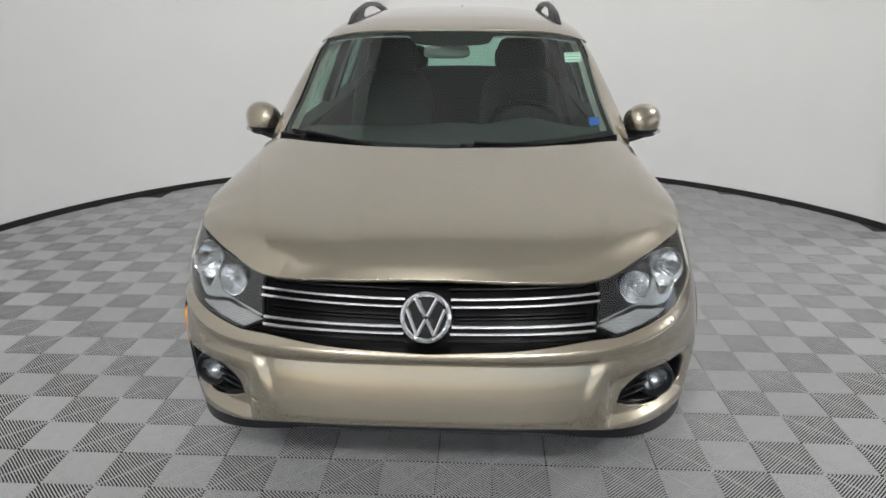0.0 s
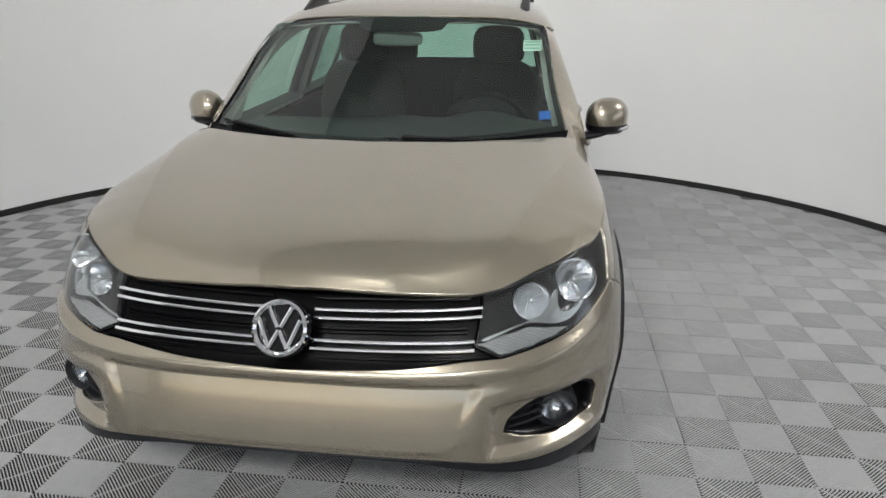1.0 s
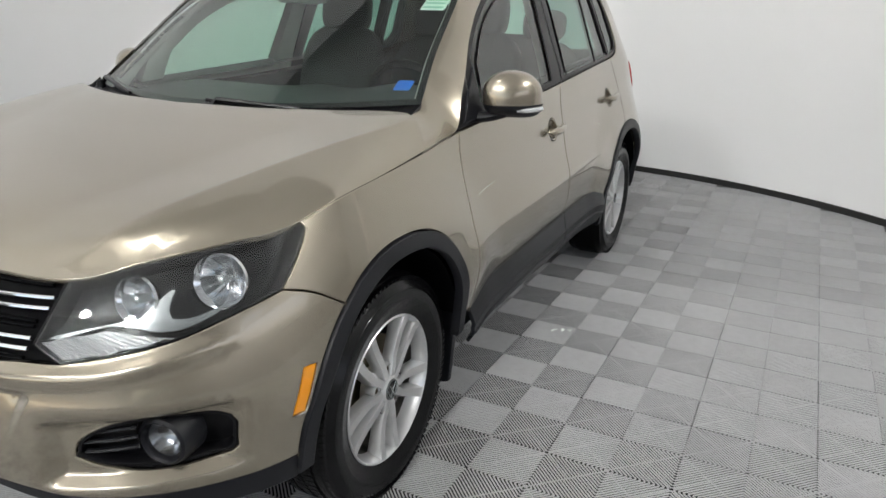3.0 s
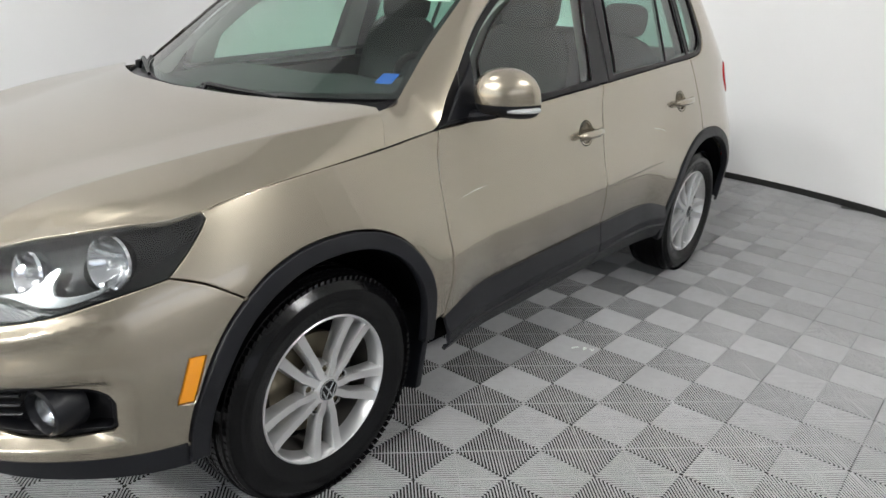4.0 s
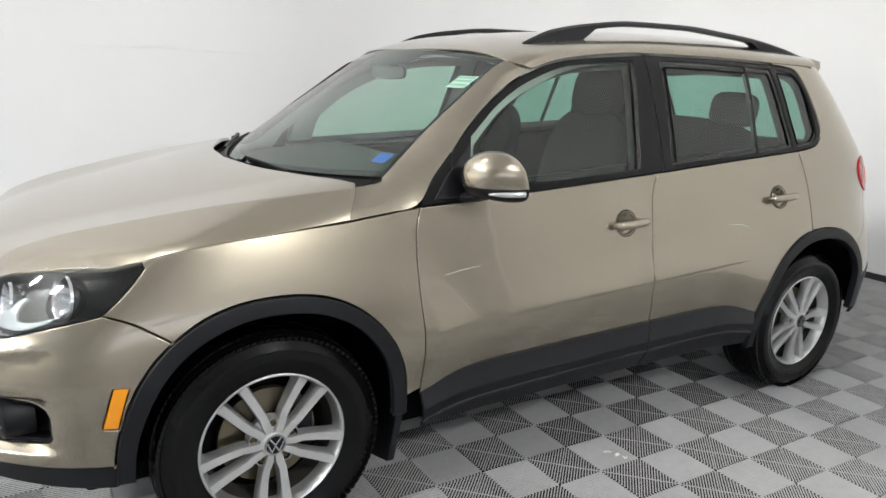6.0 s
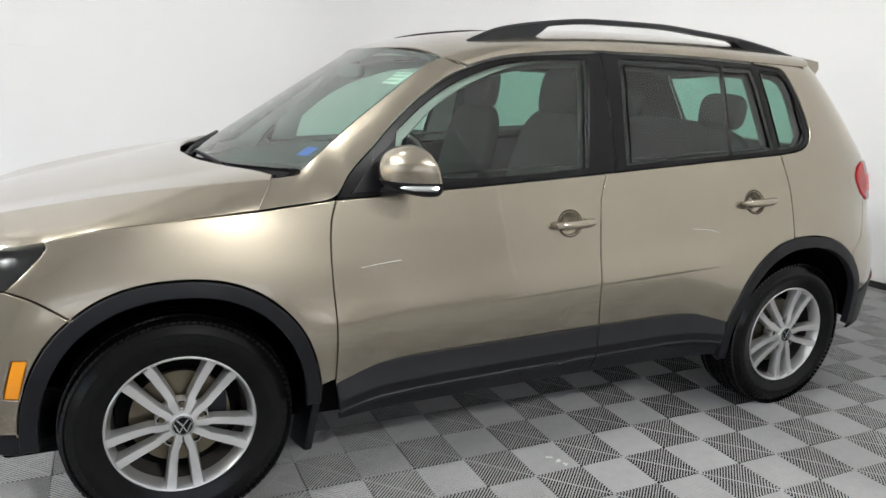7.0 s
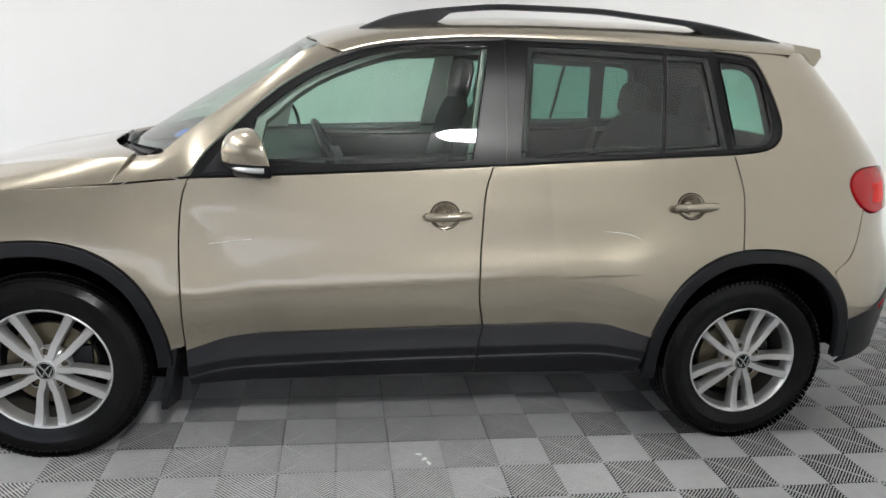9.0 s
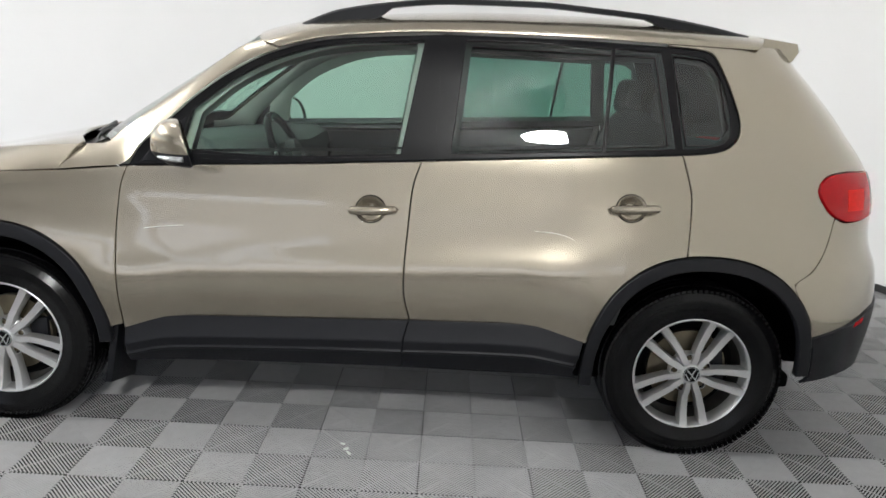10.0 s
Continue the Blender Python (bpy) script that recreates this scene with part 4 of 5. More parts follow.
bm.faces.new(rows[0][::-1])
bm.faces.new(rows[-1])
bmesh.ops.recalc_face_normals(bm, faces=bm.faces)
part("roof_spoiler", bm, PAINT, car)

# ---- front details ----
def on_s(x, z, lift):
    s, zz = by_x(x, z)
    return S(s, zz) + normal_at(S, s, zz) * lift


for sg in (1, -1):
    for za, zb in ((0.800, 0.812), (0.782, 0.794), (0.735, 0.742), (0.717, 0.724)):
        bm = bmesh.new()
        xa, xb = 0.066, (0.492 if za > 0.76 else 0.478)
        tube(bm, [on_s(sg * (xa + (xb - xa) * k / 14), za + (zb - za) * (k / 14) ** 1.5, 0.002) for k in range(15)], 0.0050, 8)
        part("chrome_strip", bm, CHROME, grille, "chrome strip")
    for z in (0.828, 0.765, 0.756, 0.70):
        bm = bmesh.new()
        tube(bm, [on_s(sg * (0.06 + 0.40 * k / 10), z + 0.008 * (k / 10), -0.014) for k in range(11)], 0.0045, 6)
        part("grille_bar", bm, GRILLE, grille, "black grille bar")
# round emblem on the grille
emblem_m = Matrix.Translation((0, -0.842, 0.776)) @ Matrix.Rotation(radians(-24), 4, "X")
bm = bmesh.new()
lathe(bm, [(0.057, -0.004), (0.058, -0.016), (0.0645, -0.023), (0.071, -0.017), (0.073, 0.01)], "y", 56)
for x0, z0, x1, z1 in ((-0.029, 0.050, -0.004, 0.002), (0.029, 0.050, 0.004, 0.002), (-0.053, 0.022, -0.024, -0.050), (-0.024, -0.050, -0.001, -0.006), (0.001, -0.006, 0.024, -0.050), (0.024, -0.050, 0.053, 0.022)):
    tube(bm, [(x0, -0.012, z0), (x1, -0.012, z1)], 0.0098, 8, 0.7)
bmesh.ops.transform(bm, matrix=emblem_m, verts=bm.verts)
bmesh.ops.recalc_face_normals(bm, faces=bm.faces)
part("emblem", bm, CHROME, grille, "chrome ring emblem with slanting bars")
bm = bmesh.new()
lathe(bm, [(0.0005, -0.006), (0.064, -0.006), (0.0745, 0.004), (0.0755, 0.014)], "y", 48)
bmesh.ops.transform(bm, matrix=emblem_m, verts=bm.verts)
part("emblem_disc", bm, TRIM, grille, "black emblem disc")


def aimed(centre, d):
    """A frame at centre whose z axis points along d."""
    return Matrix.Translation(centre) @ Vector(d).to_track_quat("Z", "Y").to_matrix().to_4x4()


# headlamps: dark housing, two bowls, indicator strip and trim
LAMP_LOOP = outline(LAMP_BACK, LAMP_LOW, LAMP_IN, LAMP_UP, LAMP_TOP)
HOUSING = material("dark_lamp_housing", (0.007, 0.007, 0.008), rough=0.22, ior=1.35, vary=0.1, scale=30)


def lamp_back(s, z):
    """The housing's floor, deepest behind the bowls."""
    n = normal_at(S, s, z)
    return S(s, z) - n * (0.055 - 0.035 * sstep(0.775, 0.735, z))


BOWLS = ((0.755, 0.843, 0.057), (0.630, 0.824, 0.046))
pair("lamp_housing", lamp_back, [LAMP_LOOP] + [circle2(*by_x(x, z), r * 0.97) for x, z, r in BOWLS], HOUSING, headlamps, "dark grey lamp housing", gap=0.003, edge=0, depth=0)
rim_loop = LAMP_LOOP
pair("lamp_bezel", S, [rim_loop, inset(rim_loop if signed_area(rim_loop) > 0 else rim_loop[::-1], 0.004)], HOUSING, headlamps, "dark lamp bezel", lift=-0.010, edge=0, depth=0.045, gap=0.0005, res=0.02)
IND = outline([by_x(0.486, 0.738), by_x(0.548, 0.710)], [by_x(0.548, 0.710), by_x(0.658, 0.729), by_x(0.725, 0.746)], [by_x(0.725, 0.746), by_x(0.612, 0.768)], [by_x(0.612, 0.768), by_x(0.486, 0.738)], step=0.015)


def ribbed(s, z):
    return S(s, z) - normal_at(S, s, z) * (0.014 + 0.0025 * math.sin((z - 0.25 * s) * 1250))


LAMPWHITE = material("clear_bright_indicator", (0.75, 0.77, 0.78), rough=0.12, metal=0.6, vary=0.1, scale=90)
INDICATOR = material("clear_ribbed_indicator", (0.34, 0.34, 0.34), rough=0.18, metal=0.5, vary=0.08, scale=60)
pair("indicator", ribbed, [IND], INDICATOR, headlamps, "clear ribbed indicator strip", res=0.0035, edge=0, depth=0.01)
WING = outline([by_x(0.497, 0.746), by_x(0.60, 0.779), by_x(0.655, 0.790)], [by_x(0.655, 0.790), by_x(0.683, 0.836), by_x(0.696, 0.838)], [by_x(0.696, 0.838), by_x(0.702, 0.800), by_x(0.714, 0.784), by_x(0.745, 0.783), by_x(0.778, 0.800)], [by_x(0.778, 0.800), by_x(0.772, 0.778), by_x(0.735, 0.757), by_x(0.70, 0.757)], [by_x(0.70, 0.757), by_x(0.612, 0.772), by_x(0.497, 0.746)], step=0.015)
pair("lamp_trim", S, [WING], SATIN, headlamps, "silver trim between the lamp bowls", lift=-0.024, res=0.02, edge=0.002)
for hx, hz, hr in BOWLS:
    s0, z0 = by_x(hx, hz)
    place, nn = S(s0, z0), normal_at(S, s0, z0)
    d = (nn * 0.45 + Vector((0.05, -1, 0.0))).normalized()
    for sg, owner in ((1, headlamps[0]), (-1, headlamps[1])):
        dd, pp = Vector((sg * d.x, d.y, d.z)), Vector((sg * (place - nn * 0.036).x, (place - nn * 0.036).y, (place - nn * 0.036).z))
        bm = bmesh.new()
        prof = [(hr * k / 8, -0.05 * (1 - (k / 8) ** 2) ) for k in range(0, 9)]
        prof[0] = (0.0005, -0.05)
        lathe(bm, prof + [(hr + 0.004, 0.003), (hr + 0.006, -0.004)], "z", 40)
        for v in bm.verts:
            a = math.atan2(v.co.y, v.co.x)
            r = math.hypot(v.co.x, v.co.y)
            if 0.2 * hr < r < 0.95 * hr:
                v.co.z += 0.0011 * math.sin(a * 14)
        bmesh.ops.transform(bm, matrix=aimed(pp, dd), verts=bm.verts)
        bmesh.ops.recalc_face_normals(bm, faces=bm.faces)
        part("reflector", bm, REFLECTOR, owner, "bright round lamp reflector")
        bm = bmesh.new()
        lathe(bm, [(0.0005, 0.002), (0.008, -0.001), (0.010, -0.012), (0.010, -0.04)], "z", 16)
        bmesh.ops.transform(bm, matrix=aimed(pp, dd), verts=bm.verts)
        part("bulb_cap", bm, SATIN, owner)

# fog lamps in their grilles
def fog_back(s, z):
    return S(s, z) - normal_at(S, s, z) * 0.045


FOG_BOWL = material("fog_lamp_reflector", (0.30, 0.31, 0.33), rough=0.2, metal=1.0, vary=0.15, scale=60)
fog_inserts = pair("fog_grille", fog_back, [FOG], SEAL, car, "black plastic fog lamp grille", gap=-0.012, edge=0, depth=0)
pair("fog_opening", S, [FOG, inset(FOG if signed_area(FOG) > 0 else FOG[::-1], 0.007)], SEAL, fog_inserts, lift=-0.006, edge=0.001, depth=0.05, gap=0.0005, res=0.02)
s0, z0 = by_x(0.728, 0.508)
place, nn = S(s0, z0), normal_at(S, s0, z0)
d = (nn * 0.35 + Vector((0.0, -1, 0.0))).normalized()
for sg, owner in ((1, fog_inserts[0]), (-1, fog_inserts[1])):
    base = place - nn * 0.012
    m = aimed(Vector((sg * base.x, base.y, base.z)), Vector((sg * d.x, d.y, d.z)))
    for nm, prof, mat, lab in (
        ("fog_lamp", [(0.041, -0.004), (0.044, 0.010), (0.049, 0.015), (0.056, 0.011), (0.061, -0.008), (0.063, -0.06)], CLAD, "round black fog lamp housing"),
        ("fog_reflector", [(0.0005, -0.035), (0.015, -0.032), (0.03, -0.02), (0.041, -0.002)], FOG_BOWL, "grey fog lamp reflector"),
        ("fog_lens", [(0.0005, 0.006), (0.02, 0.005), (0.041, 0.0)], LENS, "clear fog lamp lens"),
    ):
        bm = bmesh.new()
        lathe(bm, prof, "z", 36)
        bmesh.ops.transform(bm, matrix=m, verts=bm.verts)
        bmesh.ops.recalc_face_normals(bm, faces=bm.faces)
        part(nm, bm, mat, owner, lab)
    for z in (0.494, 0.520, 0.546):
        bm = bmesh.new()
        tube(bm, [on_s(sg * (0.590 + 0.10 * k / 5), z + 0.004 * k / 5, -0.018) for k in range(6)], 0.008, 6, 0.5)
        part("fog_grille_bar", bm, CLAD, owner)
# tow eye cover
s0, z0 = by_x(-0.526, 0.476)
finish("tow_eye_cover", sheet(S, [circle2(s0, z0, 0.030, 0.031)], res=0.012, lift=0.0015, gap=0.0, edge=0.002, depth=0.004), PAINT, car, "round painted tow eye cover")

# mud flaps behind the front wheels
bm = bmesh.new()
box(bm, 0.64, 0.868, 0.418, 0.446, 0.15, 0.47, 0.008)
for v in bm.verts:
    v.co.y += 0.16 * (v.co.z - 0.43)
    if v.co.z < 0.2:
        v.co.z += 0.05 * (v.co.x - 0.66) / 0.2 - 0.02
    if v.co.x > 0.8:
        v.co.x -= 0.10 * max(0.0, 0.40 - v.co.z) + 0.02 * (v.co.z > 0.4)
both("mud_flap", bm, CLAD, car, "black plastic mud flap")

# ---- door handles ----
def dented(c):
    def f(s, z):
        r = math.hypot((s - c[0]) / 0.052, (z - c[1]) / 0.047)
        return S(s, z) - Vector((1, 0, 0)) * 0.026 * (1 - sstep(0.25, 1.0, r))

    return f


for c, doors in zip(HANDLES, (door_f, door_r)):
    pair("handle_recess", dented(c), [circle2(*c, 0.0505, 0.0455, 40)], PAINT, doors, res=0.008, gap=0, edge=0, depth=0)
    for sg, owner in ((1, doors[0]), (-1, doors[1])):
        bm = bmesh.new()
        pts = []
        for k in range(15):
            t = k / 14
            y, z = c[0] - 0.082 + 0.183 * t, c[1] - 0.004 + 0.010 * t
            out = 0.010 + 0.024 * math.sin(math.pi * min(max((t * 1.04 - 0.02), 0), 1)) ** 0.45
            p = S(y, z) + Vector((out, 0, 0))
            pts.append((sg * p.x, p.y, p.z))
        tube(bm, pts, lambda t: 0.0145 * (1 - abs(2 * t - 1) ** 8) ** 0.5 + 0.002, 12, 1.0)
        part("door_handle", bm, PAINT, owner)
        bm = bmesh.new()
        p = S(c[0] + 0.062, c[1] + 0.004)
        ring = [(sg * (p.x + 0.0335 + 0.0155 * math.cos(a) * 0.35), c[0] + 0.062, c[1] + 0.0045 + 0.0165 * math.sin(a)) for a in np.linspace(-1.3, 1.3, 10)]
        tube(bm, ring, 0.0012, 6)
        part("handle_joint", bm, SEAL, owner)

# scratches in the paint of the driver's doors
for owner, line in ((door_f[0], ((0.560, 0.801), (0.628, 0.811), (0.703, 0.818))), (door_r[0], ((1.964, 0.862), (2.035, 0.858), (2.087, 0.848), (2.114, 0.835)))):
    bm = bmesh.new()
    tube(bm, [tuple(S(y, z) + Vector((0.0004, 0, 0))) for y, z in spline(line, 0.008)], lambda t: 0.0003 + 0.0004 * math.sin(math.pi * t), 6)
    part("scratch", bm, PAPER, owner, "pale scratch in the paint")

# ---- door mirrors ----
def mirror_dome(sg):
    c, rx, rz = Vector((0.894, 0.728, 1.120)), 0.091, 0.081
    rows = []
    n, m = 40, 12
    verts, faces = [], []
    back = ((0.992, 0.006), (0.965, 0.011), (0.90, 0.014))
    for j in range(m + 4):
        q = math.sin(min(1, j / m) * math.pi / 2)
        shrink, aft = (1.0, 0.0) if j <= m else back[j - m - 1]
        for i in range(n):
            a = 2 * math.pi * i / n
            ca, sa = math.cos(a), math.sin(a)
            k = 2.15 if sa > 0 else 3.6
            e = (abs(ca) ** k + abs(sa) ** k) ** (-1 / k)
            x, z = rx * q * e * ca * shrink, rz * q * e * sa * shrink
            depth = 0.112 * math.sqrt(max(0.0, 1 - q**2.2))
            lean = 0.0
            verts.append(Vector((sg * (c.x + x), c.y - depth + lean * (1 - q) + aft - 0.28 * z * q + 0.34 * x, c.z + z - 0.02 * (1 - q))))
    for j in range(m + 3):
        for i in range(n):
            k = (i + 1) % n
            faces.append((j * n + i, j * n + k, (j + 1) * n + k, (j + 1) * n + i))
    return verts, faces, c


for sg, owner in ((1, door_f[0]), (-1, door_f[1])):
    verts, faces, c = mirror_dome(sg)
    split = 1.090
    for nm, mat, keep, lab in (("door_mirror", PAINT, lambda z: z >= split, "painted door mirror cap"), ("mirror_base", CLAD, lambda z: z < split, "black lower mirror shell")):
        bm = bmesh.new()
        bv = [bm.verts.new(v) for v in verts]
        for f in faces:
            if len(set(f)) == 4:
                try:
                    bm.faces.new([bv[i] for i in f])
                except ValueError:
                    pass
        geom = list(bm.verts) + list(bm.edges) + list(bm.faces)
        bmesh.ops.bisect_plane(bm, geom=geom, plane_co=(0, 0, split), plane_no=(0, 0, -1 if keep(9) else 1), clear_outer=True, dist=1e-5)
        bmesh.ops.recalc_face_normals(bm, faces=bm.faces)
        if sum(f.normal.y * f.calc_area() for f in bm.faces) > 0:
            for f in bm.faces:
                f.normal_flip()
        part(nm, bm, mat, owner, lab)
    bm = bmesh.new()
    lathe(bm, [(0.0005, -0.002), (0.96, -0.002), (0.985, -0.006)], "y", 40)
    for v in bm.verts:
        r = math.hypot(v.co.x, v.co.z)
        e = (abs(v.co.x / r) ** 2.6 + abs(v.co.z / r) ** 2.6) ** (-1 / 2.6)
        v.co = Vector((sg * c.x + v.co.x * e * 0.083, c.y + v.co.y + 0.006 - 0.28 * v.co.z * e * 0.078 + 0.34 * sg * v.co.x * e * 0.080, c.z + v.co.z * e * 0.078))
    part("mirror_glass", bm, CHROME, owner, "silver mirror glass")
    bm = bmesh.new()
    tube(bm, [(sg * 0.775, 0.665, 1.040), (sg * 0.815, 0.672, 1.043), (sg * 0.85, 0.675, 1.050), (sg * 0.89, 0.68, 1.062)], lambda t: 0.034 - 0.008 * t, 12, 0.6)
    part("mirror_arm", bm, CLAD, owner, "black mirror arm")
    bm = bmesh.new()
    pts = []
    for k in range(9):
        a = radians(4 + 66 * (1 - k / 8))
        dx = 0.089 * math.cos(a) ** 0.75
        pts.append((sg * (0.894 + dx), 0.736 - 0.098 * math.sin(a) ** 1.1 + 0.34 * dx, 1.074))
    tube(bm, pts, lambda t: 0.0095 - 0.004 * (1 - t) ** 3, 8, 1.0)
    part("indicator", bm, LAMPWHITE, owner, "clear mirror indicator")
# triangular black panels in front of the side windows carry the mirrors
pair("mirror_sail", S, [outline([(0.535, 1.034), (0.69, 1.040)], [(0.69, 1.040), (0.70, 1.205)], [(0.70, 1.205), (0.60, 1.118)], step=0.02)], CLAD, door_f, "black triangular mirror panel", lift=0.001, res=0.03)

# ---- roof rails ----
rail_top = hermite((1.066, 1.553), (1.12, 1.578), (1.2, 1.608), (1.39, 1.643), (1.63, 1.668), (1.95, 1.673), (2.2, 1.660), (2.39, 1.646), (2.6, 1.617), (2.75, 1.588))


def rail_mesh():
    bm = bmesh.new()
    rows = []
    n = 60
    for i in range(n + 1):
        y = 1.066 + (2.75 - 1.066) * i / n
        zt = rail_top(y)
        x = 0.520 - 0.012 * math.sin(math.pi * i / n)
        zr = ROOF(*rp(x, y)).z - 0.006
        foot = 1 - sstep(1.34, 1.41, y) * (1 - sstep(2.36, 2.43, y))
        zb = zr + (max(zr, zt - 0.022) - zr) * (1 - foot)
        zt = max(zt, zb + 0.004)
        wd = 0.017
        rows.append([bm.verts.new(p) for p in ((x - wd, y, zb), (x - wd * 0.9, y, zt - 0.006), (x - wd * 0.4, y, zt), (x + wd * 0.4, y, zt - 0.001), (x + wd, y, zt - 0.009), (x + wd * 1.3, y, zb))])
    for a, b in zip(rows, rows[1:]):
        for j in range(6):
            bm.faces.new((a[j], a[(j + 1) % 6], b[(j + 1) % 6], b[j]))
    bm.faces.new(rows[0][::-1])
    bm.faces.new(rows[-1])
    bmesh.ops.recalc_face_normals(bm, faces=bm.faces)
    return bm


both("roof_rail", rail_mesh(), CLAD, car, "black roof rail")
bm = bmesh.new()
tube(bm, [(0, 2.60, 1.622), (0, 2.63, 1.640), (0, 2.665, 1.668)], lambda t: 0.012 * (1 - t) + 0.004, 8)
part("antenna", bm, SEAL, car, "short black roof antenna")

# ---- windscreen details ----
frit_out = sc
frit_in = outline([(-0.685, 1.120), (-0.4, 1.102), (0, 1.094), (0.4, 1.102), (0.685, 1.120)], [(0.685, 1.120), (0.645, 1.25), (0.617, 1.385), (0.591, 1.474)], [(0.591, 1.474), (0.35, 1.496), (0.20, 1.498), (0.15, 1.462), (-0.15, 1.462), (-0.20, 1.498), (-0.35, 1.496), (-0.591, 1.474)], [(-0.591, 1.474), (-0.617, 1.385), (-0.645, 1.25), (-0.685, 1.120)], step=0.04)
finish("screen_border", sheet(SCREEN, [frit_out, frit_in], res=0.05, lift=-0.004, edge=0, depth=0, gap=0), SEAL, ws, "black printed windscreen border")


def SCUTTLE(x, v):
    """The scuttle panel between hood and windscreen."""
    edge = SCREEN(x, 1.062 + 0.045 * x * x)
    return Vector((x, edge.y - v, edge.z + 0.004 - 0.55 * v))


finish("scuttle_panel", sheet(SCUTTLE, [outline([(-0.72, -0.01), (0.72, -0.01)], [(0.72, -0.01), (0.70, 0.11)], [(0.70, 0.11), (-0.70, 0.11)], step=0.05)], res=0.05), SEAL, car, "black plastic scuttle panel")


def on_screen(x, z, lift=0.012):
    n = normal_at(SCREEN, x, z)
    n = n if n.y < 0 else -n
    p = SCREEN(x, z) + n * lift
    return tuple(p)


for pivot, tip0, tip1, low_by in ((0.10, 0.06, 0.66, 0.040), (-0.60, -0.66, -0.05, 0.026)):
    bm = bmesh.new()
    tube(bm, [on_screen(pivot, 1.055 + 0.05 * pivot**2, 0.010), on_screen(pivot + 0.02, 1.078 + 0.05 * pivot**2, 0.028), on_screen(pivot + 0.30, 1.083 - 0.5 * low_by + 0.05 * (pivot + 0.3) ** 2, 0.020)], lambda t: 0.011 - 0.005 * t, 8)
    wiper = part("wiper", bm, SEAL, car, "black wiper arm")
    bm = bmesh.new()
    tube(bm, [on_screen(tip0 + (tip1 - tip0) * k / 12, 1.087 - low_by * k / 12 + 0.05 * (tip0 + (tip1 - tip0) * k / 12) ** 2, 0.009) for k in range(13)], 0.0055, 6, 1.2)
    part("wiper_blade", bm, SEAL, wiper, "black rubber wiper blade")
    bm = bmesh.new()
    lathe(bm, [(0.0005, 0.03), (0.014, 0.026), (0.017, 0.0)], "z", 16, on_screen(pivot, 1.056 + 0.05 * pivot**2, 0.010))
    part("pivot_cap", bm, SEAL, wiper)


def sticker(name, x0, x1, z0, z1, mat, label, lift=-0.003, parent=None):
    n = 6
    bm = bmesh.new()
    rows = []
    for i in range(n + 1):
        row = []
        for j in range(n + 1):
            x, z = x0 + (x1 - x0) * i / n, z0 + (z1 - z0) * j / n
            row.append(bm.verts.new(on_screen(x, z, lift)))
        rows.append(row)
    for a, b in zip(rows, rows[1:]):
        for j in range(n):
            bm.faces.new((a[j], b[j], b[j + 1], a[j + 1]))
    return part(name, bm, mat, parent or car, label)


st = sticker("windscreen_label", 0.527, 0.604, 1.385, 1.426, PAPER, "white paper label inside the windscreen")
for z in (1.391, 1.405, 1.416):
    sticker("printed_bar", 0.532, 0.598, z, z + 0.006, GREENINK, "pale green printed bar", -0.0015, st)
st = sticker("windscreen_sticker", 0.608, 0.654, 1.142, 1.170, BLUE, "blue sticker inside the windscreen")

# ---- cabin ----
pair("pillar_lining", S, [outline([(0.60, 1.05), (1.20, 1.065), (1.60, 1.09)], [(1.60, 1.09), (1.60, 1.538)], DLO_TOP[7:1:-1], [DLO_TOP[2], (0.60, 1.05)]),
     outline([(0.72, 1.075), (1.05, 1.075), (1.45, 1.10)], [(1.45, 1.10), (1.508, 1.497)], [(1.508, 1.497), (1.222, 1.467), (1.03, 1.405), (0.875, 1.322), (0.75, 1.215)], step=0.04)], LINING, car, "pale grey inner pillar lining", lift=-0.05, depth=-0.045, edge=0)
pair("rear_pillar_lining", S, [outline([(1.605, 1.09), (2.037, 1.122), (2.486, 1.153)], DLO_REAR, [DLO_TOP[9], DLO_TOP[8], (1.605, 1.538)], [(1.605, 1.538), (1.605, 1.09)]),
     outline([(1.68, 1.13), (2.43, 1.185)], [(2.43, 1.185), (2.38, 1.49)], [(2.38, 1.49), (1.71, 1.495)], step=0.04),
     outline([(2.50, 1.19), (2.60, 1.20), by_y(2.645, 1.25)], [by_y(2.645, 1.25), by_y(2.61, 1.44), (2.56, 1.49)], [(2.56, 1.49), (2.45, 1.50)], step=0.04)], DIMMED_LINING, car, "inner pillar lining, darkened for the dim rear cabin", lift=-0.05, depth=-0.045, edge=0)
pair("door_card", S, [outline([(0.50, 0.50), (2.30, 0.50)], [(2.30, 0.50), (2.45, 1.15)], [(2.45, 1.15), (1.549, 1.085), (0.55, 1.022)], step=0.05)], DASH, car, "dark grey inner door panel", lift=-0.075, depth=0, edge=0, res=0.08)
pair("door_ledge", lambda s, t: S(s, 1.03 + 0.066 * s / 1.0 * 0.9 + 0.0) + Vector((-0.02 - t, 0, 0.012 - 0.3 * t)), [outline([(0.58, 0.0), (2.45, 0.0)], [(2.45, 0.0), (2.45, 0.07)], [(2.45, 0.07), (0.58, 0.07)], step=0.05)], DASH, car, depth=0, edge=0, res=0.07)
finish("headliner", sheet(lambda p, y: ROOF(p, y) - Vector((0, 0, 0.035)), [roof_loop * np.array([0.93, 1.0])], res=0.12, depth=0, edge=0), LINING, car, "pale grey headliner")
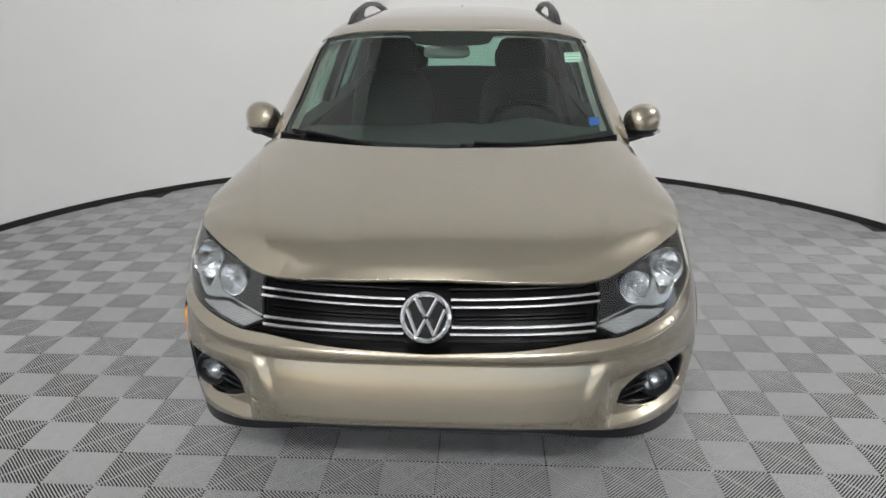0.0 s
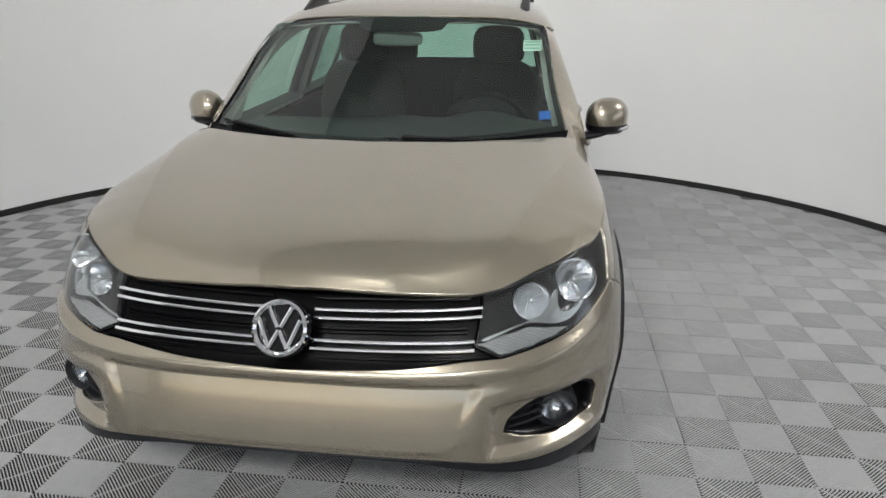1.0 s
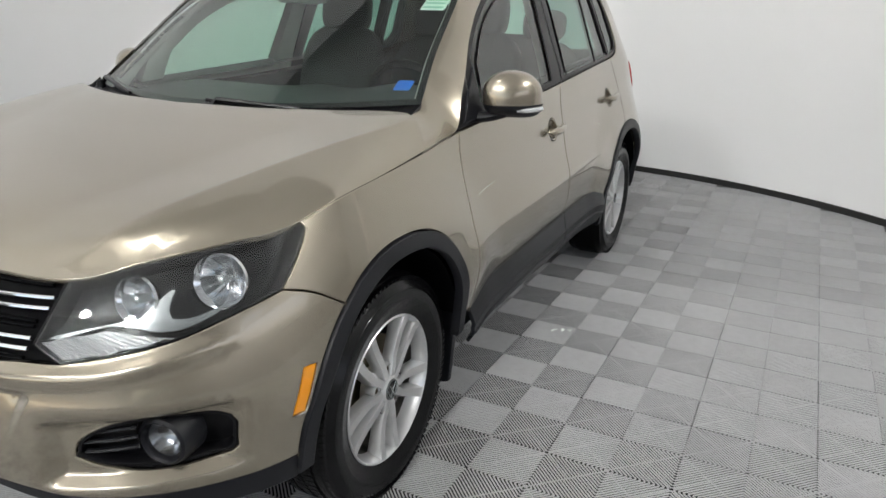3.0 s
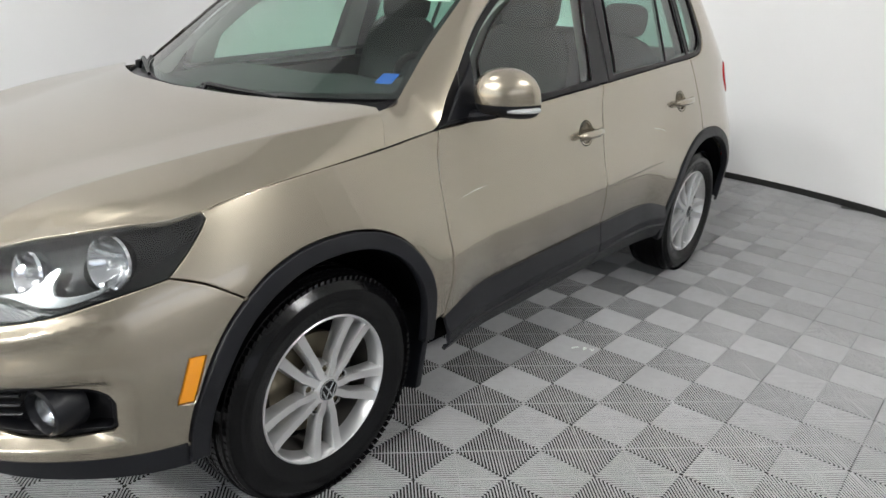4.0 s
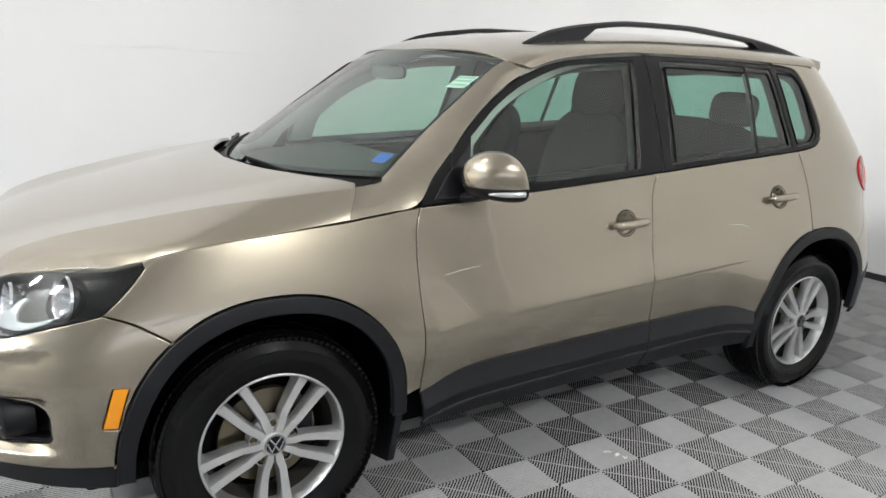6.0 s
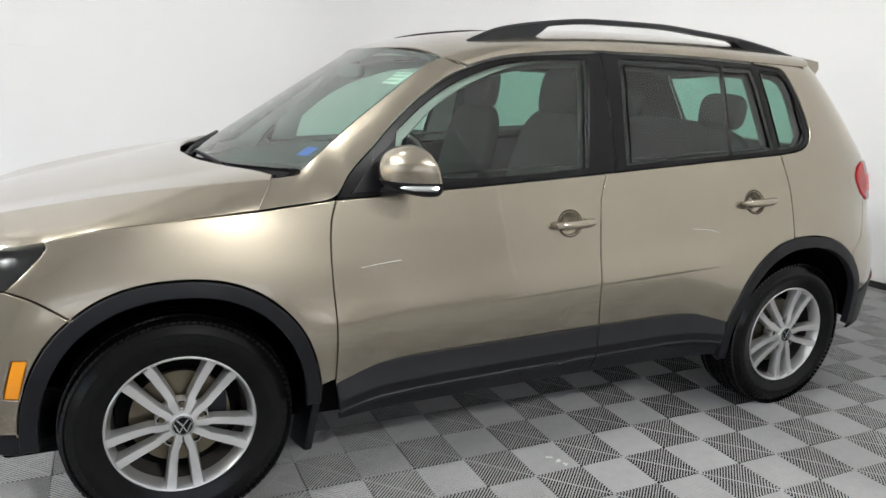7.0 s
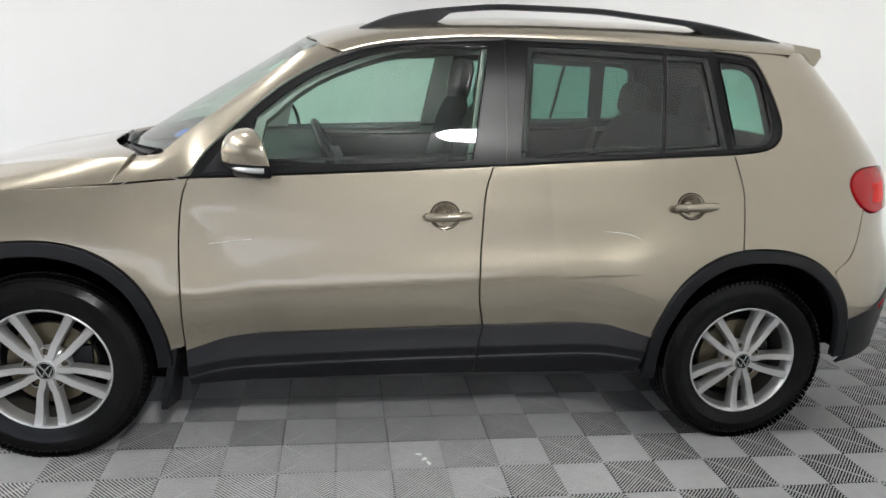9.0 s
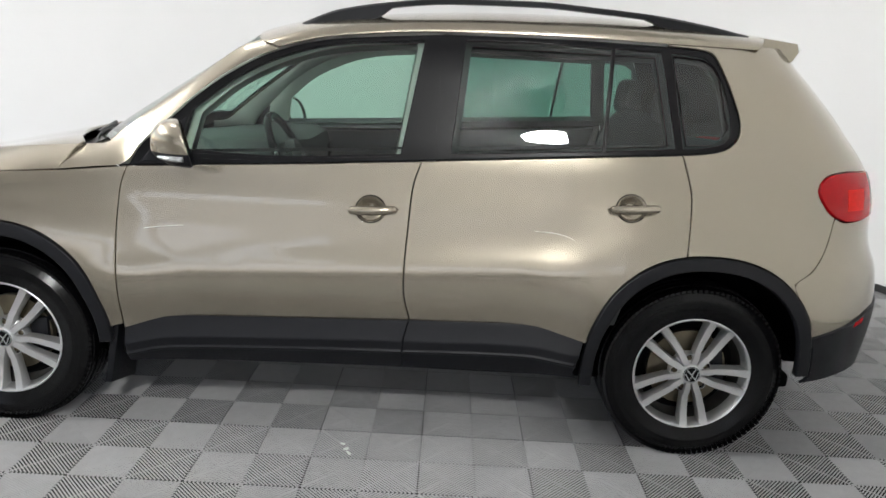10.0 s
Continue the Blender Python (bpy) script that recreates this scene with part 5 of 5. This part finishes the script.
# rear quarter inner trim closes the cabin behind the seats
finish("luggage_trim", sheet(lambda s, z: S(s, z) - normal_at(side_base, s, z) * 0.08, [outline([by_y(2.45, 0.93), by_x(0.0, 0.93, True), (2 * S_REAR - 2.45, 0.93)], [(2 * S_REAR - 2.45, 0.93), (2 * S_REAR - 2.45, 1.14)], [(2 * S_REAR - 2.45, 1.14), by_x(0, 1.14, True), (2.45, 1.14)], step=0.08)], res=0.1, depth=0, edge=0), DASH, car, "dark luggage area trim")

bm = bmesh.new()
n, rows = 24, []
for i in range(n + 1):
    x = -0.72 + 1.44 * i / n
    y0 = 0.20 + 0.353 * x * x + 0.02
    hump = 0.045 * math.exp(-(((x - 0.37) / 0.16) ** 2)) + 0.018 * math.exp(-((x / 0.13) ** 2))
    rows.append([bm.verts.new(p) for p in ((x, y0, 1.03), (x, y0 + 0.15, 1.045), (x, 0.70, 1.064 + hump * 0.5), (x, 0.88, 1.066 + hump), (x, 0.95, 1.035 + hump), (x, 0.98, 0.90), (x, 0.93, 0.75), (x, 0.80, 0.60))])
for a, b in zip(rows, rows[1:]):
    for j in range(7):
        bm.faces.new((a[j], b[j], b[j + 1], a[j + 1]))
bmesh.ops.recalc_face_normals(bm, faces=bm.faces)
dash = part("dashboard", bm, DASH, car, "dark grey dashboard")
for x, wd in ((-0.02, 0.20), (0.37, 0.13), (-0.62, 0.05), (0.64, 0.05)):
    bm = bmesh.new()
    box(bm, x - wd / 2, x + wd / 2, 0.972, 0.99, 0.90, 0.98, 0.008)
    part("air_vent", bm, TRIM, dash, "black dashboard vent")
# steering wheel
bm = bmesh.new()
m = Matrix.Translation((0.36, 0.98, 1.02)) @ Matrix.Rotation(radians(-64), 4, "X")
tube(bm, [(0.186 * math.cos(a), 0.186 * math.sin(a), 0) for a in np.linspace(0, 2 * math.pi, 41)], 0.0155, 8)
bmesh.ops.transform(bm, matrix=m, verts=bm.verts)
sw = part("steering_wheel", bm, TRIM, car, "black leather steering wheel")
bm = bmesh.new()
lathe(bm, [(0.0005, 0.0), (0.05, -0.002), (0.075, -0.02), (0.06, -0.05)], "z", 24)
box(bm, -0.18, -0.06, -0.02, 0.02, -0.03, -0.012, 0.004)
box(bm, 0.06, 0.18, -0.02, 0.02, -0.03, -0.012, 0.004)
box(bm, -0.03, 0.03, -0.18, -0.06, -0.03, -0.012, 0.004)
bmesh.ops.transform(bm, matrix=m @ Matrix.Rotation(math.pi, 4, "X"), verts=bm.verts)
part("wheel_spokes", bm, DASH, sw)


def cushion(bm, sx, sy, sz, m, k=3.2, n=20):
    """A padded block."""
    mine = []
    grid = []
    for j in range(n + 1):
        th = -math.pi / 2 + math.pi * j / n
        row = []
        for i in range(2 * n):
            ph = math.pi * i / n
            d = Vector((math.cos(th) * math.cos(ph), math.cos(th) * math.sin(ph), math.sin(th)))
            r = (abs(d.x) ** k + abs(d.y) ** k + abs(d.z) ** k) ** (-1 / k)
            row.append(bm.verts.new(m @ Vector((d.x * r * sx, d.y * r * sy, d.z * r * sz))))
        grid.append(row)
    for a, b in zip(grid, grid[1:]):
        for i in range(2 * n):
            q = (i + 1) % (2 * n)
            bm.faces.new((a[i], a[q], b[q], b[i]))


def seat(x, y, wide=0.25, low=0.70, tall=0.31, tilt=-14):
    bm = bmesh.new()
    cushion(bm, wide, 0.06, tall, Matrix.Translation((x, y, low + tall - 0.02)) @ Matrix.Rotation(radians(tilt), 4, "X"), 3.5)
    base = part("seat", bm, FABRIC, car, "charcoal fabric seat")
    bm = bmesh.new()
    cushion(bm, wide, 0.26, 0.075, Matrix.Translation((x, y - 0.28, low)), 3.5)
    part("seat_cushion", bm, FABRIC, base)
    return base


def headrest(base, x, y, z, wd=0.135, hh=0.10):
    bm = bmesh.new()
    cushion(bm, wd, 0.05, hh, Matrix.Translation((x, y, z)) @ Matrix.Rotation(radians(-8), 4, "X"), 3.6, 16)
    part("headrest", bm, FABRIC, base, "charcoal fabric headrest")
    for dx in (-0.055, 0.055):
        bm = bmesh.new()
        tube(bm, [(x + dx, y - 0.005, z - hh - 0.07), (x + dx, y, z - hh + 0.03)], 0.006, 8)
        part("headrest_post", bm, CHROME, base, "chrome headrest post")


for sg in (1, -1):
    b = seat(sg * 0.37, 1.52, 0.238, 0.68, 0.325)
    headrest(b, sg * 0.37, 1.605, 1.372, 0.138, 0.105)
b = seat(0.0, 2.46, 0.62, 0.66, 0.315)
for x in (-0.36, 0.36):
    headrest(b, x, 2.535, 1.315, 0.125, 0.085)
# interior mirror
bm = bmesh.new()
cushion(bm, 0.108, 0.016, 0.030, Matrix.Translation((-0.02, 0.785, 1.425)) @ Matrix.Rotation(radians(10), 4, "Z"), 4)
im = part("interior_mirror", bm, material("grey_mirror_housing", (0.16, 0.165, 0.165), rough=0.3, vary=0.1), car, "interior mirror in a grey housing")
bm = bmesh.new()
cushion(bm, 0.098, 0.004, 0.025, Matrix.Translation((-0.018, 0.800, 1.425)) @ Matrix.Rotation(radians(10), 4, "Z"), 4)
part("mirror_glass", bm, CHROME, im, "silver mirror glass")
bm = bmesh.new()
tube(bm, [(-0.02, 0.825, 1.488), (-0.02, 0.81, 1.46), (-0.02, 0.785, 1.432)], 0.016, 8)
part("mirror_bracket", bm, SEAL, im, "black mirror bracket")

# ---- small things on the floor ----
bm = bmesh.new()
rng = random.Random(4)
for k in range(3):
    pts = [(0.924 + 0.03 * k + rng.uniform(-0.012, 0.012), 1.31 + 0.016 * k + rng.uniform(-0.012, 0.012), 0.004 + rng.uniform(0, 0.012)) for _ in range(5)]
    tube(bm, pts, 0.0055, 6, 0.4)
for v in bm.verts:
    v.co.z = max(v.co.z, 0.0005)
tagged(part("plastic_scrap", bm, PAPER), "crumpled scrap of white plastic lying on the tiles", "litter")

car.location = (0.0, 0.005, -0.008)

# ---- floor tiles ----
def tile_mesh():
    """A 40 cm open tile: four quarters of slanting ribs, each with a cross rib, on a rim."""
    bm = bmesh.new()
    q, n, wd = 0.2, 28, 0.0040
    pitch = q * math.sqrt(2) / n

    def bar(p0, p1, half, z1, z0):
        lim = q - 0.0014
        p0, p1 = (Vector((min(max(x, -lim), lim), min(max(y, -lim), lim), 0)) for x, y in (p0, p1))
        d = (p1 - p0).normalized()
        n = Vector((-d.y, d.x, 0)) * half
        top = [bm.verts.new(p + Vector((0, 0, z1))) for p in (p0 - n, p1 - n, p1 + n, p0 + n)]
        low = [bm.verts.new(v.co + Vector((0, 0, z0 - z1))) for v in top]
        bm.faces.new(top)
        for a, b in ((0, 1), (2, 3)):
            bm.faces.new((top[a], low[a], low[b], top[b]))

    for i in (0, 1):
        for j in (0, 1):
            flip = (i + j) % 2
            ox, oy = -q + i * q, -q + j * q
            for k in range(n):
                c = (k + 0.5) * pitch
                m = c * math.sqrt(2)
                # rib along (1, 1): y - x = const
                off = m - q
                if off < 0:
                    a, b = (-off, 0), (q, q + off)
                else:
                    a, b = (0, off), (q - off, q)
                if flip:
                    a, b = (q - a[0], a[1]), (q - b[0], b[1])
                bar((ox + a[0], oy + a[1]), (ox + b[0], oy + b[1]), wd / 2, 0, -0.0036)
            a, b = ((0, q), (q, 0)) if not flip else ((0, 0), (q, q))
            bar((ox + a[0], oy + a[1]), (ox + b[0], oy + b[1]), 0.0008, -0.0010, -0.0042)
    me = bpy.data.meshes.new("floor_tile")
    bmesh.ops.recalc_face_normals(bm, faces=bm.faces)
    for f in bm.faces:
        if f.normal.z < -0.5:
            f.normal_flip()
    bm.to_mesh(me)
    bm.free()
    me.materials.append(TILE)
    return me


# black sheet under the tiles stands in for shade in their gaps
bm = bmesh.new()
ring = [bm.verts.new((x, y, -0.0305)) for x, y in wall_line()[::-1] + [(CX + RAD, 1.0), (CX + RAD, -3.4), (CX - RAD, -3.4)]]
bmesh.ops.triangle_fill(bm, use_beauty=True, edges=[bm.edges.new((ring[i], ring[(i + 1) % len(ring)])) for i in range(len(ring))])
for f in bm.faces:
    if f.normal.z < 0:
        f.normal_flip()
floor = part("floor", bm, GAP_BLACK, smooth=False)
tagged(floor, "grey ribbed plastic floor tiles laid in a chequer of rib directions", "floor", kind="structure")
TX, TY = 0.004, 0.002
tile = tile_mesh()
for i in range(-10, 10):
    for j in range(-9, 13):
        x, y = TX + 0.4 * i + 0.2, TY + 0.4 * j + 0.2
        inside = (math.hypot(x - CX, y - CY) < RAD + 0.1) if y > CY else abs(x - CX) < RAD + 0.1
        if inside:
            t_ob = new("floor_tile", tile)
            t_ob.parent = floor
            t_ob.location = (x, y, 0)
